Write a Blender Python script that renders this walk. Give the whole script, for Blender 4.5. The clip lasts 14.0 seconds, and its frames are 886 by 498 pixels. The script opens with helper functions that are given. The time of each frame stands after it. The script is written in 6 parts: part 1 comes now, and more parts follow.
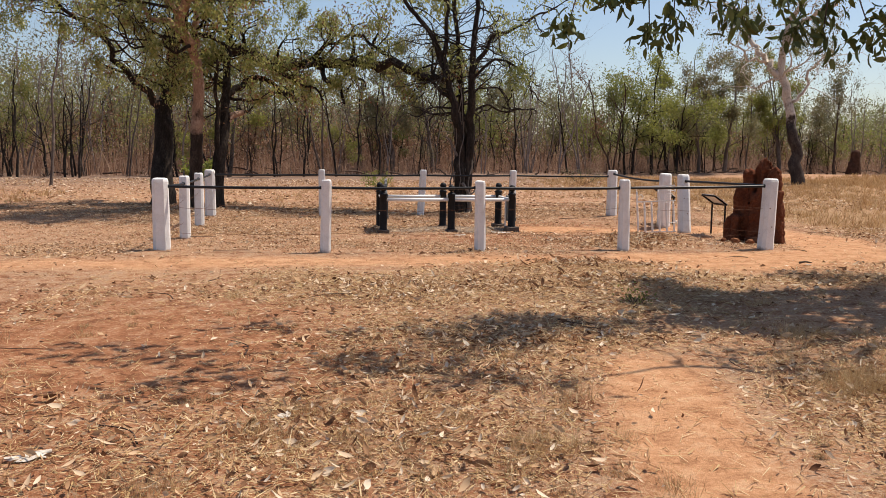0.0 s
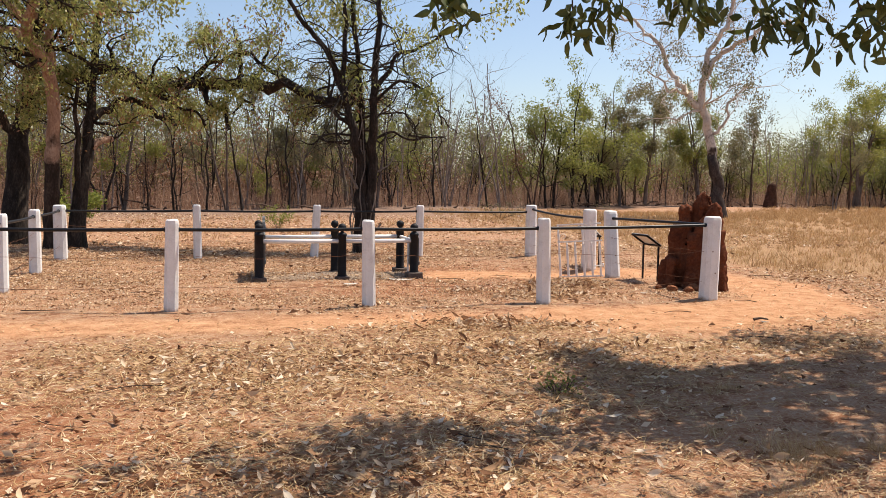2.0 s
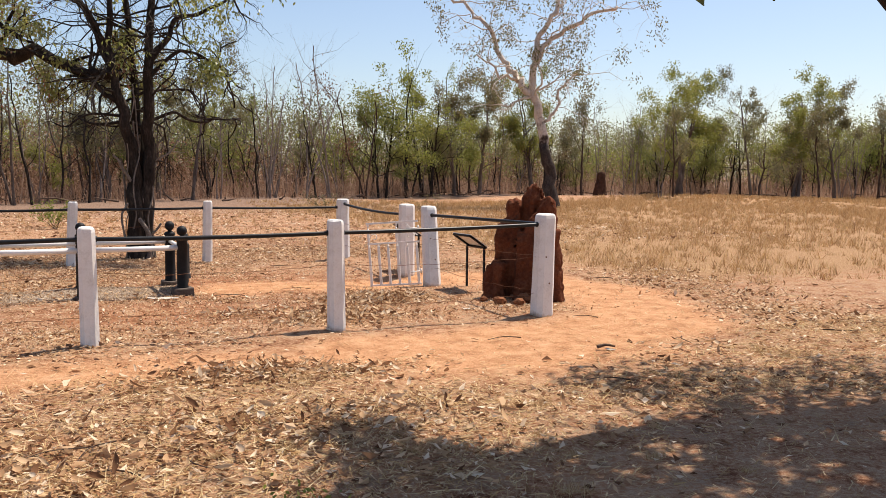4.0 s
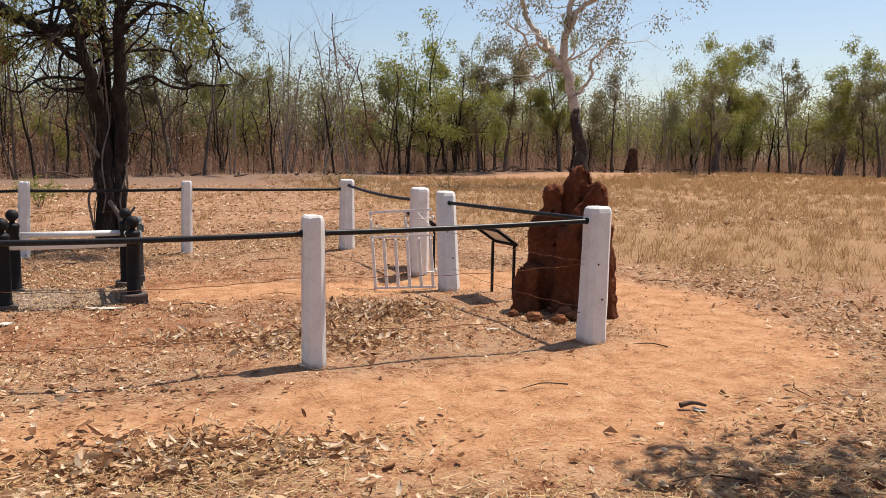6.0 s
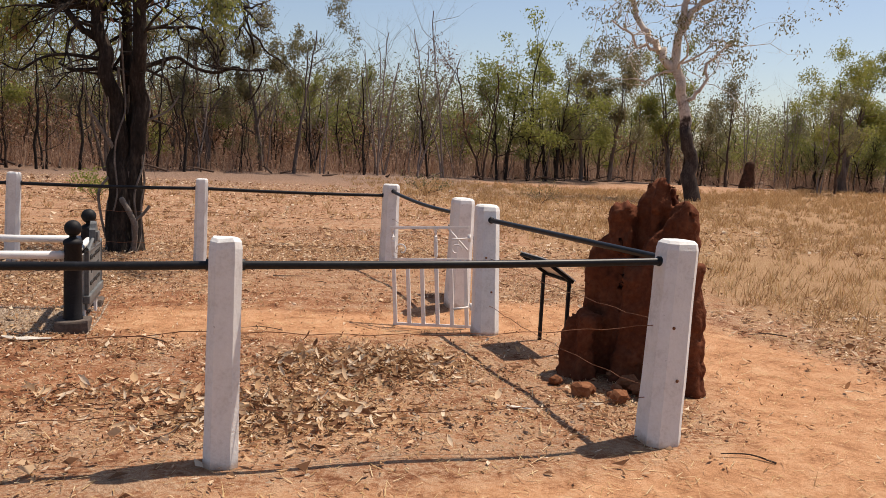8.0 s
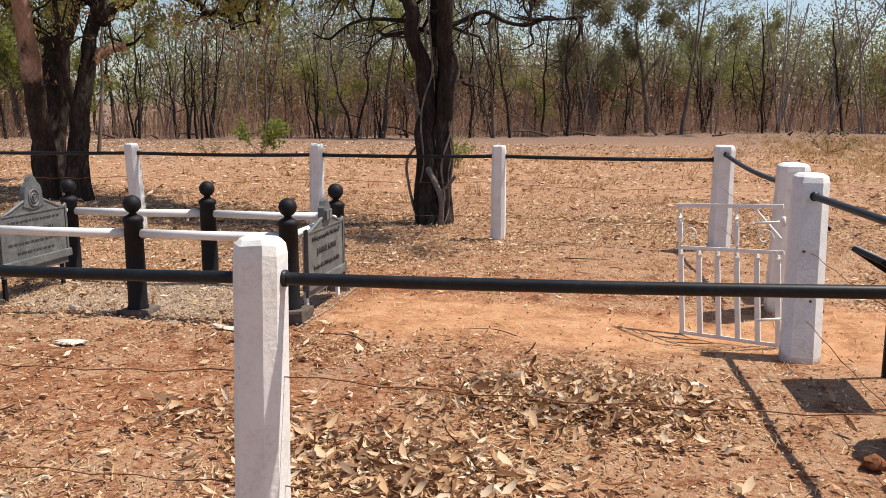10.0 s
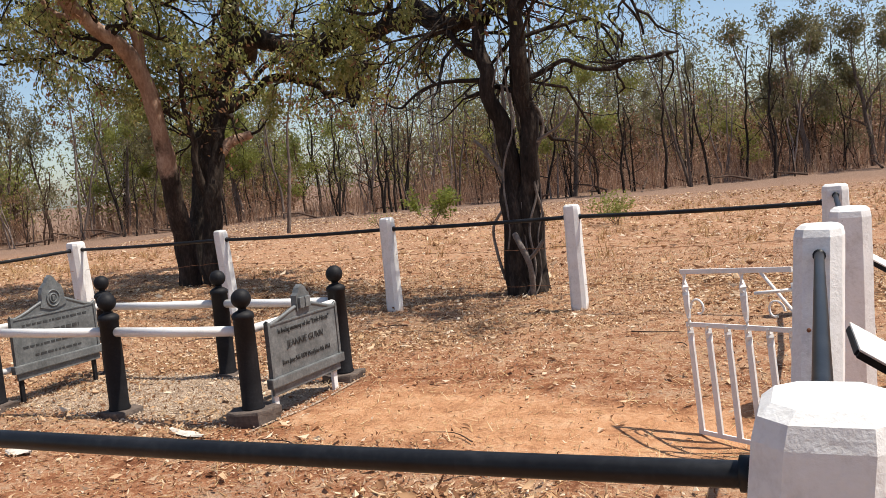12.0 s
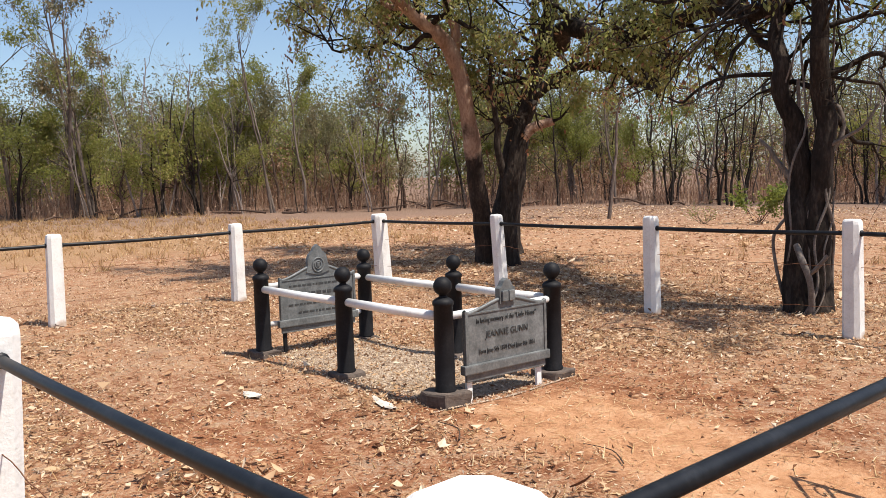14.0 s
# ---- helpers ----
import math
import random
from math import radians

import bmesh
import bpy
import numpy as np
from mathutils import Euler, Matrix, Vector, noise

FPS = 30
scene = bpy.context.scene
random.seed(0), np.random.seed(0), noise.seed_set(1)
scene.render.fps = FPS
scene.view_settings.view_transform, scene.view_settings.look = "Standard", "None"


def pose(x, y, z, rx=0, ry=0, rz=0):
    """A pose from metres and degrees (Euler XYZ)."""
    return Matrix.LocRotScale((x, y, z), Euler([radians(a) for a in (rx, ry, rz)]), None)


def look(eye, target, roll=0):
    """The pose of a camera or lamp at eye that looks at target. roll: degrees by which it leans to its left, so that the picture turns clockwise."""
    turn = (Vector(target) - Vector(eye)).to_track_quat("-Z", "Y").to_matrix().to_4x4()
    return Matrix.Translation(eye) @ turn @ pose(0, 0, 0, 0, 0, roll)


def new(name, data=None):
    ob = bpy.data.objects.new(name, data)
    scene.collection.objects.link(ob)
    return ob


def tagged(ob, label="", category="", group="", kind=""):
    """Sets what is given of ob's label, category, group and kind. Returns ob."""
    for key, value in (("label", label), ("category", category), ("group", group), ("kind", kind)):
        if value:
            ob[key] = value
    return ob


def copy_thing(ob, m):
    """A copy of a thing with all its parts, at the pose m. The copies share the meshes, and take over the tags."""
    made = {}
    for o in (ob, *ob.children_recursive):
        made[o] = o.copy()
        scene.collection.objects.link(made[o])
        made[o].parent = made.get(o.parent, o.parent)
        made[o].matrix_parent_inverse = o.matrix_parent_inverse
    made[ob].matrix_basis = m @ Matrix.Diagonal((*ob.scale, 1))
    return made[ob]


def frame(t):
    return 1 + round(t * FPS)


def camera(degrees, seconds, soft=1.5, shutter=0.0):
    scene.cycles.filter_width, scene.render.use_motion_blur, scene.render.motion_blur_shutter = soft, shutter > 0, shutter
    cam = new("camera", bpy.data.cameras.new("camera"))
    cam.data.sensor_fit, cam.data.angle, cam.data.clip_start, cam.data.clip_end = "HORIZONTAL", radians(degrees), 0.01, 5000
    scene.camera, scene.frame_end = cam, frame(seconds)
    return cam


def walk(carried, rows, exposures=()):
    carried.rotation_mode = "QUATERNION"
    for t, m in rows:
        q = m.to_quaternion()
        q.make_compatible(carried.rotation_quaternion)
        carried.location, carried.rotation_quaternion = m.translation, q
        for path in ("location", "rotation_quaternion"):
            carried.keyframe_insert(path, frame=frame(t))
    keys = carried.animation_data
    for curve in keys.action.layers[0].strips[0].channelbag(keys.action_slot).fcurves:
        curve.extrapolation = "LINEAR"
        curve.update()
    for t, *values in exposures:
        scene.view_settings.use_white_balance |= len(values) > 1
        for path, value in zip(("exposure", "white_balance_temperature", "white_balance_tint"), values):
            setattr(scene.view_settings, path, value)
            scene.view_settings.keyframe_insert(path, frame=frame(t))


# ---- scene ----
cam = camera(55.3, 14.0, soft=0.85)
PATH = [
    (0, (-6.402, -11.647, 1.401), (-6.133, -9.679, 1.169), 0.7),
    (0.5, (-6.237, -11.063, 1.418), (-5.862, -9.112, 1.194), 1.8),
    (1, (-6.04, -10.544, 1.415), (-5.634, -8.597, 1.208), 1.5),
    (1.5, (-5.794, -9.975, 1.418), (-5.374, -8.029, 1.232), 1.7),
    (2, (-5.597, -9.495, 1.407), (-5.152, -7.551, 1.253), 0.8),
    (2.5, (-5.348, -8.95, 1.437), (-4.877, -7.01, 1.319), 0.7),
    (3, (-4.998, -8.414, 1.436), (-4.202, -6.583, 1.318), 0.2),
    (5.5, (-3.697, -5.963, 1.451), (-2.916, -4.136, 1.224), 0.5),
    (6, (-3.466, -5.465, 1.47), (-2.721, -3.624, 1.235), 0.9),
    (6.5, (-3.084, -5.034, 1.459), (-2.348, -3.19, 1.218), 1.6),
    (7, (-2.788, -4.566, 1.47), (-2.053, -2.721, 1.23), 1.7),
    (7.5, (-2.454, -4.182, 1.462), (-1.716, -2.34, 1.213), 2.4),
    (8, (-2.178, -3.723, 1.443), (-1.667, -1.803, 1.213), 2.9),
    (8.5, (-1.912, -3.337, 1.429), (-1.782, -1.358, 1.169), 3.1),
    (11, (-0.456, -1.556, 1.412), (-1.172, 0.278, 1.063), -4.4),
    (11.5, (-0.133, -1.254, 1.373), (-1.041, 0.507, 1.1), -6.0),
    (12, (0.239, -0.968, 1.384), (-0.702, 0.787, 1.206), -5.3),
    (12.5, (0.501, -0.815, 1.416), (-0.691, 0.782, 1.24), -3.0),
    (13, (0.648, -0.57, 1.427), (-0.653, 0.939, 1.26), -2.4),
    (13.5, (0.834, -0.482, 1.439), (-0.657, 0.841, 1.268), -2.5),
    (14, (0.932, -0.413, 1.439), (-0.628, 0.827, 1.268), -1.8),
]
walk(cam, [(t, look(eye, target, roll)) for t, eye, target, roll in PATH],
     exposures=((0.0, 0.16, 6700, 13), (1.5, 0.34, 6700, 13), (2.5, 0.45, 6850, 14), (3.2, 0.43, 6850, 14), (5.5, 0.35, 6750, 13), (6.5, 0.10, 6800, 14),
                (7.5, 0.09, 6900, 15), (8.5, 0.09, 6900, 15), (11.0, 0.42, 6350, 10), (12.0, 0.33, 6450, 11), (14.0, 0.42, 6400, 11)))

# ---- world, sun, exposure ----
SUN = Vector((0.47, 0.20, 1.0)).normalized()
world = bpy.data.worlds.new("sky")
scene.world = world
world.use_nodes = True
wn = world.node_tree.nodes
sky = wn.new("ShaderNodeTexSky")
sky.sky_type = "NISHITA"
sky.sun_disc = False
sky.sun_elevation = math.asin(SUN.z)
sky.sun_rotation = math.atan2(SUN.x, SUN.y)
sky.air_density, sky.dust_density, sky.ozone_density = 1.0, 1.0, 2.4
world.node_tree.links.new(sky.outputs["Color"], wn["Background"].inputs["Color"])
wn["Background"].inputs["Strength"].default_value = 0.112
sun_data = bpy.data.lights.new("sun", "SUN")
sun_data.energy, sun_data.angle, sun_data.color = 5.0, radians(0.53), (1.0, 0.925, 0.80)
sun = new("sun", sun_data)
sun.matrix_world = look(SUN * 60, (0, 0, 0))


# ---- materials ----
def ramp(nt, colors):
    r = nt.nodes.new("ShaderNodeValToRGB")
    e = r.color_ramp.elements
    while len(e) < len(colors):
        e.new(0.5)
    for i, c in enumerate(colors):
        e[i].position = i / (len(colors) - 1)
        e[i].color = (*c, 1)
    return r


def noise_node(nt, coord, scale, detail=5, rough=0.6):
    n = nt.nodes.new("ShaderNodeTexNoise")
    n.inputs["Scale"].default_value, n.inputs["Detail"].default_value, n.inputs["Roughness"].default_value = scale, detail, rough
    nt.links.new(coord, n.inputs["Vector"])
    return n


def mat(name, colors, scale=6, fine=70, rough=0.85, metal=0.0, bump=0.3, depth=0.01, stretch=(1, 1, 1), chips=None, spec=0.3, above=None):
    """Two scales of noise through a ramp of colours, with relief; chips: a second colour in worn spots (colour, amount, scale)."""
    m = bpy.data.materials.new(name)
    m.use_nodes = True
    nt = m.node_tree
    b = nt.nodes["Principled BSDF"]
    tc = nt.nodes.new("ShaderNodeTexCoord")
    oi = nt.nodes.new("ShaderNodeObjectInfo")
    mp = nt.nodes.new("ShaderNodeMapping")
    mp.inputs["Scale"].default_value = stretch
    nt.links.new(tc.outputs["Object"], mp.inputs["Vector"])
    sh = nt.nodes.new("ShaderNodeVectorMath")
    sh.operation = "MULTIPLY_ADD"
    sh.inputs[1].default_value = (17, 31, 23)
    nt.links.new(oi.outputs["Random"], sh.inputs[0])
    nt.links.new(mp.outputs["Vector"], sh.inputs[2])
    a, f = noise_node(nt, sh.outputs[0], scale), noise_node(nt, sh.outputs[0], fine, 4)
    mix = nt.nodes.new("ShaderNodeMix")
    mix.inputs["Factor"].default_value = 0.42
    nt.links.new(a.outputs["Fac"], mix.inputs["A"])
    nt.links.new(f.outputs["Fac"], mix.inputs["B"])
    sp = nt.nodes.new("ShaderNodeMapRange")
    sp.inputs["From Min"].default_value, sp.inputs["From Max"].default_value = 0.32, 0.68
    nt.links.new(mix.outputs["Result"], sp.inputs["Value"])
    r = ramp(nt, colors)
    nt.links.new(sp.outputs["Result"], r.inputs["Fac"])
    out = r.outputs["Color"]
    if above:
        hi = ramp(nt, above[0])
        nt.links.new(sp.outputs["Result"], hi.inputs["Fac"])
        xyz = nt.nodes.new("ShaderNodeSeparateXYZ")
        nt.links.new(tc.outputs["Object"], xyz.inputs[0])
        patch = noise_node(nt, tc.outputs["Object"], 2.2, 6, 0.65)
        lift = nt.nodes.new("ShaderNodeMath")
        lift.operation = "MULTIPLY_ADD"
        lift.inputs[1].default_value = above[2] * 3
        nt.links.new(patch.outputs["Fac"], lift.inputs[0])
        nt.links.new(xyz.outputs["Z"], lift.inputs[2])
        step = nt.nodes.new("ShaderNodeMapRange")
        mid = above[1] + above[2] * 1.5
        step.inputs["From Min"].default_value, step.inputs["From Max"].default_value = mid - above[2] * 0.25, mid + above[2] * 0.25
        nt.links.new(lift.outputs[0], step.inputs["Value"])
        tone = nt.nodes.new("ShaderNodeMix")
        tone.data_type = "RGBA"
        nt.links.new(step.outputs["Result"], tone.inputs["Factor"])
        nt.links.new(out, tone.inputs["A"])
        nt.links.new(hi.outputs["Color"], tone.inputs["B"])
        out = tone.outputs["Result"]
    if chips:
        c = noise_node(nt, sh.outputs[0], chips[2], 8, 0.7)
        st = nt.nodes.new("ShaderNodeMapRange")
        st.inputs["From Min"].default_value, st.inputs["From Max"].default_value = 1 - chips[1] - 0.03, 1 - chips[1] + 0.03
        nt.links.new(c.outputs["Fac"], st.inputs["Value"])
        cm = nt.nodes.new("ShaderNodeMix")
        cm.data_type = "RGBA"
        nt.links.new(st.outputs["Result"], cm.inputs["Factor"])
        nt.links.new(out, cm.inputs["A"])
        cm.inputs["B"].default_value = (*chips[0], 1)
        out = cm.outputs["Result"]
    nt.links.new(out, b.inputs["Base Color"])
    b.inputs["Roughness"].default_value, b.inputs["Metallic"].default_value = rough, metal
    b.inputs["Specular IOR Level"].default_value = spec
    bp = nt.nodes.new("ShaderNodeBump")
    bp.inputs["Strength"].default_value, bp.inputs["Distance"].default_value = bump, depth
    nt.links.new(mix.outputs["Result"], bp.inputs["Height"])
    nt.links.new(bp.outputs["Normal"], b.inputs["Normal"])
    return m


def leaf_mat(name, colors, through_light=0.3, rough=0.55, spec=0.35, by_object=0.3, backlit=None):
    """Each leaf takes its own colour; some light comes through."""
    m = bpy.data.materials.new(name)
    m.use_nodes = True
    nt = m.node_tree
    b = nt.nodes["Principled BSDF"]
    g = nt.nodes.new("ShaderNodeNewGeometry")
    oi = nt.nodes.new("ShaderNodeObjectInfo")
    ad = nt.nodes.new("ShaderNodeMath")
    ad.operation = "MULTIPLY_ADD"
    ad.inputs[1].default_value = by_object
    sc = nt.nodes.new("ShaderNodeMath")
    sc.operation = "MULTIPLY"
    sc.inputs[1].default_value = 1 - by_object
    nt.links.new(g.outputs["Random Per Island"], sc.inputs[0])
    nt.links.new(oi.outputs["Random"], ad.inputs[0])
    nt.links.new(sc.outputs[0], ad.inputs[2])
    r = ramp(nt, colors)
    nt.links.new(ad.outputs[0], r.inputs["Fac"])
    nt.links.new(r.outputs["Color"], b.inputs["Base Color"])
    b.inputs["Roughness"].default_value, b.inputs["Specular IOR Level"].default_value = rough, spec
    if through_light:
        t = nt.nodes.new("ShaderNodeBsdfTranslucent")
        mx = nt.nodes.new("ShaderNodeMixShader")
        mx.inputs[0].default_value = through_light
        shine = r.outputs["Color"]
        if backlit:
            tint = nt.nodes.new("ShaderNodeMix")
            tint.data_type = "RGBA"
            tint.inputs["Factor"].default_value = 0.28
            nt.links.new(shine, tint.inputs["A"])
            tint.inputs["B"].default_value = (*backlit, 1)
            shine = tint.outputs["Result"]
        nt.links.new(shine, t.inputs["Color"])
        nt.links.new(b.outputs["BSDF"], mx.inputs[1])
        nt.links.new(t.outputs["BSDF"], mx.inputs[2])
        nt.links.new(mx.outputs[0], nt.nodes["Material Output"].inputs["Surface"])
    return m


def ground_mat():
    """Orange sand where feet have worn it bare, red soil under fine straw elsewhere, dry grass far off."""
    m = bpy.data.materials.new("red_soil")
    m.use_nodes = True
    nt = m.node_tree
    b = nt.nodes["Principled BSDF"]
    tc = nt.nodes.new("ShaderNodeTexCoord")
    co = tc.outputs["Object"]

    def attr(n):
        a = nt.nodes.new("ShaderNodeAttribute")
        a.attribute_name = n
        return a.outputs["Fac"]

    def blend(fac, a, c):
        x = nt.nodes.new("ShaderNodeMix")
        x.data_type = "RGBA"
        nt.links.new(fac, x.inputs["Factor"])
        nt.links.new(a, x.inputs["A"])
        nt.links.new(c, x.inputs["B"])
        return x.outputs["Result"]

    def band(sock, lo, hi):
        x = nt.nodes.new("ShaderNodeMapRange")
        x.inputs["From Min"].default_value, x.inputs["From Max"].default_value = lo, hi
        nt.links.new(sock, x.inputs["Value"])
        return x.outputs["Result"]

    def add(a, c, k):
        x = nt.nodes.new("ShaderNodeMath")
        x.operation = "MULTIPLY_ADD"
        nt.links.new(c, x.inputs[0])
        x.inputs[1].default_value = k
        nt.links.new(a, x.inputs[2])
        return x.outputs[0]

    big = noise_node(nt, co, 0.55, 6, 0.65).outputs["Fac"]
    mid = noise_node(nt, co, 4.5, 6, 0.7).outputs["Fac"]
    grit = noise_node(nt, co, 38, 5, 0.75).outputs["Fac"]
    dust = noise_node(nt, co, 160, 3, 0.7).outputs["Fac"]
    sand, red, straw, pale = ramp(nt, SAND), ramp(nt, RED), ramp(nt, STRAW), ramp(nt, DRYGRASS)
    grain = add(mid, grit, 0.6)
    grain = band(grain, 0.58, 1.02)
    for r in (sand, red):
        nt.links.new(grain, r.inputs["Fac"])
    spk = band(add(grit, dust, 0.8), 0.62, 1.18)
    nt.links.new(spk, straw.inputs["Fac"])
    nt.links.new(spk, pale.inputs["Fac"])
    lean = add(add(big, mid, 0.5), attr("red"), -0.35)
    soil = blend(band(lean, 0.64, 0.95), red.outputs["Color"], sand.outputs["Color"])
    litter = blend(band(add(add(mid, grit, 0.8), attr("red"), -0.2), 0.76, 0.99), soil, straw.outputs["Color"])
    fines = ramp(nt, FINES)
    nt.links.new(spk, fines.inputs["Fac"])
    drift = noise_node(nt, co, 1.7, 7, 0.72).outputs["Fac"]
    litter = blend(band(add(drift, grit, 0.5), 0.82, 1.0), litter, fines.outputs["Color"])
    bare = band(add(add(attr("bare"), mid, 0.5), big, 0.4), 0.72, 1.22)
    near = blend(bare, litter, sand.outputs["Color"])
    field = band(add(attr("field"), mid, 0.4), 0.5, 0.9)
    col = blend(field, near, pale.outputs["Color"])
    floor = ramp(nt, WOODFLOOR)
    nt.links.new(spk, floor.inputs["Fac"])
    col = blend(band(add(attr("wood"), mid, 0.5), 0.5, 0.95), col, floor.outputs["Color"])
    nt.links.new(col, b.inputs["Base Color"])
    b.inputs["Roughness"].default_value, b.inputs["Specular IOR Level"].default_value = 0.95, 0.1
    bp = nt.nodes.new("ShaderNodeBump")
    bp.inputs["Strength"].default_value, bp.inputs["Distance"].default_value = 0.8, 0.04
    nt.links.new(add(add(mid, grit, 0.5), dust, 0.25), bp.inputs["Height"])
    nt.links.new(bp.outputs["Normal"], b.inputs["Normal"])
    return m


SAND = [(0.30, 0.136, 0.066), (0.53, 0.276, 0.143), (0.63, 0.385, 0.228)]
RED = [(0.13, 0.050, 0.026), (0.33, 0.142, 0.070), (0.50, 0.26, 0.143)]
STRAW = [(0.17, 0.088, 0.051), (0.39, 0.24, 0.15), (0.57, 0.415, 0.275)]
FINES = [(0.11, 0.064, 0.042), (0.27, 0.178, 0.12), (0.43, 0.315, 0.23)]
DRYGRASS = [(0.19, 0.100, 0.052), (0.345, 0.205, 0.108), (0.49, 0.335, 0.20)]
WOODFLOOR = [(0.11, 0.066, 0.047), (0.215, 0.137, 0.098), (0.36, 0.262, 0.20)]
SOIL = ground_mat()
WHITE = mat("white_limewash", [(0.36, 0.24, 0.17), (0.50, 0.40, 0.32), (0.62, 0.55, 0.48)], 9, 60, 0.8, bump=0.7, depth=0.008, chips=((0.34, 0.29, 0.25), 0.30, 26), above=([(0.64, 0.62, 0.59), (0.78, 0.77, 0.75), (0.83, 0.825, 0.81)], 0.02, 0.07))
WHITE_IRON = mat("white_painted_iron", [(0.68, 0.67, 0.64), (0.80, 0.79, 0.77), (0.82, 0.81, 0.79)], 12, 90, 0.5, bump=0.2, depth=0.002, chips=((0.33, 0.2, 0.12), 0.24, 40))
PIPE = mat("black_painted_pipe", [(0.006, 0.006, 0.008), (0.011, 0.012, 0.014), (0.025, 0.026, 0.03)], 7, 60, 0.42, 0.0, 0.25, 0.002, chips=((0.055, 0.052, 0.05), 0.25, 14), spec=0.27)
BLACK_IRON = mat("black_cast_iron", [(0.005, 0.005, 0.006), (0.009, 0.009, 0.011), (0.02, 0.02, 0.022)], 9, 80, 0.62, 0.0, 0.3, 0.003, spec=0.22)
PLAQUE = mat("grey_cast_plaque", [(0.085, 0.090, 0.090), (0.145, 0.152, 0.152), (0.235, 0.243, 0.243)], 10, 60, 0.5, 0.15, 0.35, 0.003)
LETTER = mat("dark_raised_lettering", [(0.035, 0.036, 0.037), (0.068, 0.07, 0.07)], 20, 90, 0.5)
STONE = mat("dark_base_stone", [(0.045, 0.036, 0.032), (0.10, 0.078, 0.066), (0.17, 0.13, 0.105)], 9, 50, 0.9, bump=0.7, depth=0.01)
RUST = mat("rusty_wire", [(0.09, 0.035, 0.018), (0.17, 0.07, 0.035), (0.22, 0.11, 0.06)], 20, 90, 0.8)
MOUND = mat("termite_earth", [(0.075, 0.023, 0.012), (0.135, 0.044, 0.022), (0.21, 0.08, 0.042)], 4, 30, 0.97, bump=0.9, depth=0.03, spec=0.1)
# termite earth with shade put into its colour, for the far mound
SHADED_MOUND = mat("shaded_termite_earth", [(0.035, 0.018, 0.012), (0.07, 0.036, 0.024), (0.12, 0.065, 0.045)], 4, 30, 0.97, bump=0.9, depth=0.03, spec=0.1)
CLOD = mat("clod_earth", [(0.12, 0.045, 0.022), (0.22, 0.09, 0.045), (0.32, 0.16, 0.085)], 8, 50, 0.97, bump=0.8, depth=0.01, spec=0.1)
SIGN_FACE = mat("pale_sign_face", [(0.55, 0.53, 0.49), (0.68, 0.66, 0.62), (0.72, 0.71, 0.68)], 5, 40, 0.5, bump=0.05)
GRAVEL = mat("pale_gravel", [(0.18, 0.115, 0.072), (0.32, 0.22, 0.145), (0.44, 0.33, 0.23)], 20, 80, 0.9)
BARK_DARK = mat("charred_dark_bark", [(0.010, 0.008, 0.007), (0.030, 0.023, 0.019), (0.085, 0.066, 0.053)], 9, 45, 0.95, bump=1.0, depth=0.03, stretch=(1, 1, 0.3), spec=0.15)
BARK_BROWN = mat("brown_bark", [(0.035, 0.023, 0.018), (0.085, 0.055, 0.042), (0.17, 0.115, 0.085)], 8, 45, 0.95, bump=0.9, depth=0.025, stretch=(1, 1, 0.35), spec=0.15)
BARK_PALE = mat("pale_gum_bark", [(0.33, 0.26, 0.21), (0.55, 0.47, 0.40), (0.68, 0.62, 0.55)], 4, 24, 0.8, bump=0.4, depth=0.015, stretch=(1, 1, 0.5), spec=0.2)
BARK_TWIG = mat("pale_twig_bark", [(0.13, 0.098, 0.082), (0.23, 0.185, 0.16), (0.34, 0.285, 0.25)], 6, 30, 0.95, bump=0.4, spec=0.1)
BARK_GREY = mat("grey_brown_bark", [(0.06, 0.045, 0.037), (0.13, 0.10, 0.083), (0.24, 0.195, 0.165)], 6, 30, 0.95, bump=0.7, depth=0.02, stretch=(1, 1, 0.35), spec=0.15)
PINKS = [(0.17, 0.10, 0.072), (0.33, 0.215, 0.158), (0.52, 0.39, 0.30)]
PALES = [(0.33, 0.26, 0.21), (0.55, 0.47, 0.40), (0.68, 0.62, 0.55)]
BARK_SHED = mat("charred_foot_pink_bark", [(0.014, 0.011, 0.009), (0.04, 0.028, 0.022), (0.10, 0.07, 0.055)], 6, 35, 0.9, bump=0.6, depth=0.015, stretch=(1, 1, 0.4), spec=0.15, above=(PINKS, 1.75, 0.9))
BARK_GUM = mat("dark_foot_pale_bark", [(0.022, 0.016, 0.013), (0.055, 0.040, 0.033), (0.12, 0.092, 0.077)], 5, 26, 0.85, bump=0.5, depth=0.015, stretch=(1, 1, 0.5), spec=0.15, above=(PALES, 3.2, 1.4))
VINE = mat("grey_vine_stem", [(0.09, 0.072, 0.06), (0.18, 0.148, 0.125), (0.29, 0.245, 0.21)], 9, 50, 0.9, bump=0.5)
GREEN = leaf_mat("olive_green_leaf", [(0.055, 0.07, 0.022), (0.10, 0.118, 0.034), (0.165, 0.17, 0.048), (0.27, 0.20, 0.08)], 0.45, backlit=(0.45, 0.47, 0.10))
FRESH = leaf_mat("fresh_green_leaf", [(0.085, 0.12, 0.03), (0.14, 0.18, 0.04), (0.21, 0.235, 0.06), (0.30, 0.28, 0.09)], 0.5, backlit=(0.50, 0.52, 0.09))
WOODLEAF = leaf_mat("dry_season_yellow_green_leaf", [(0.09, 0.11, 0.03), (0.175, 0.19, 0.045), (0.27, 0.265, 0.068), (0.33, 0.25, 0.10)], 0.5, backlit=(0.55, 0.58, 0.13))
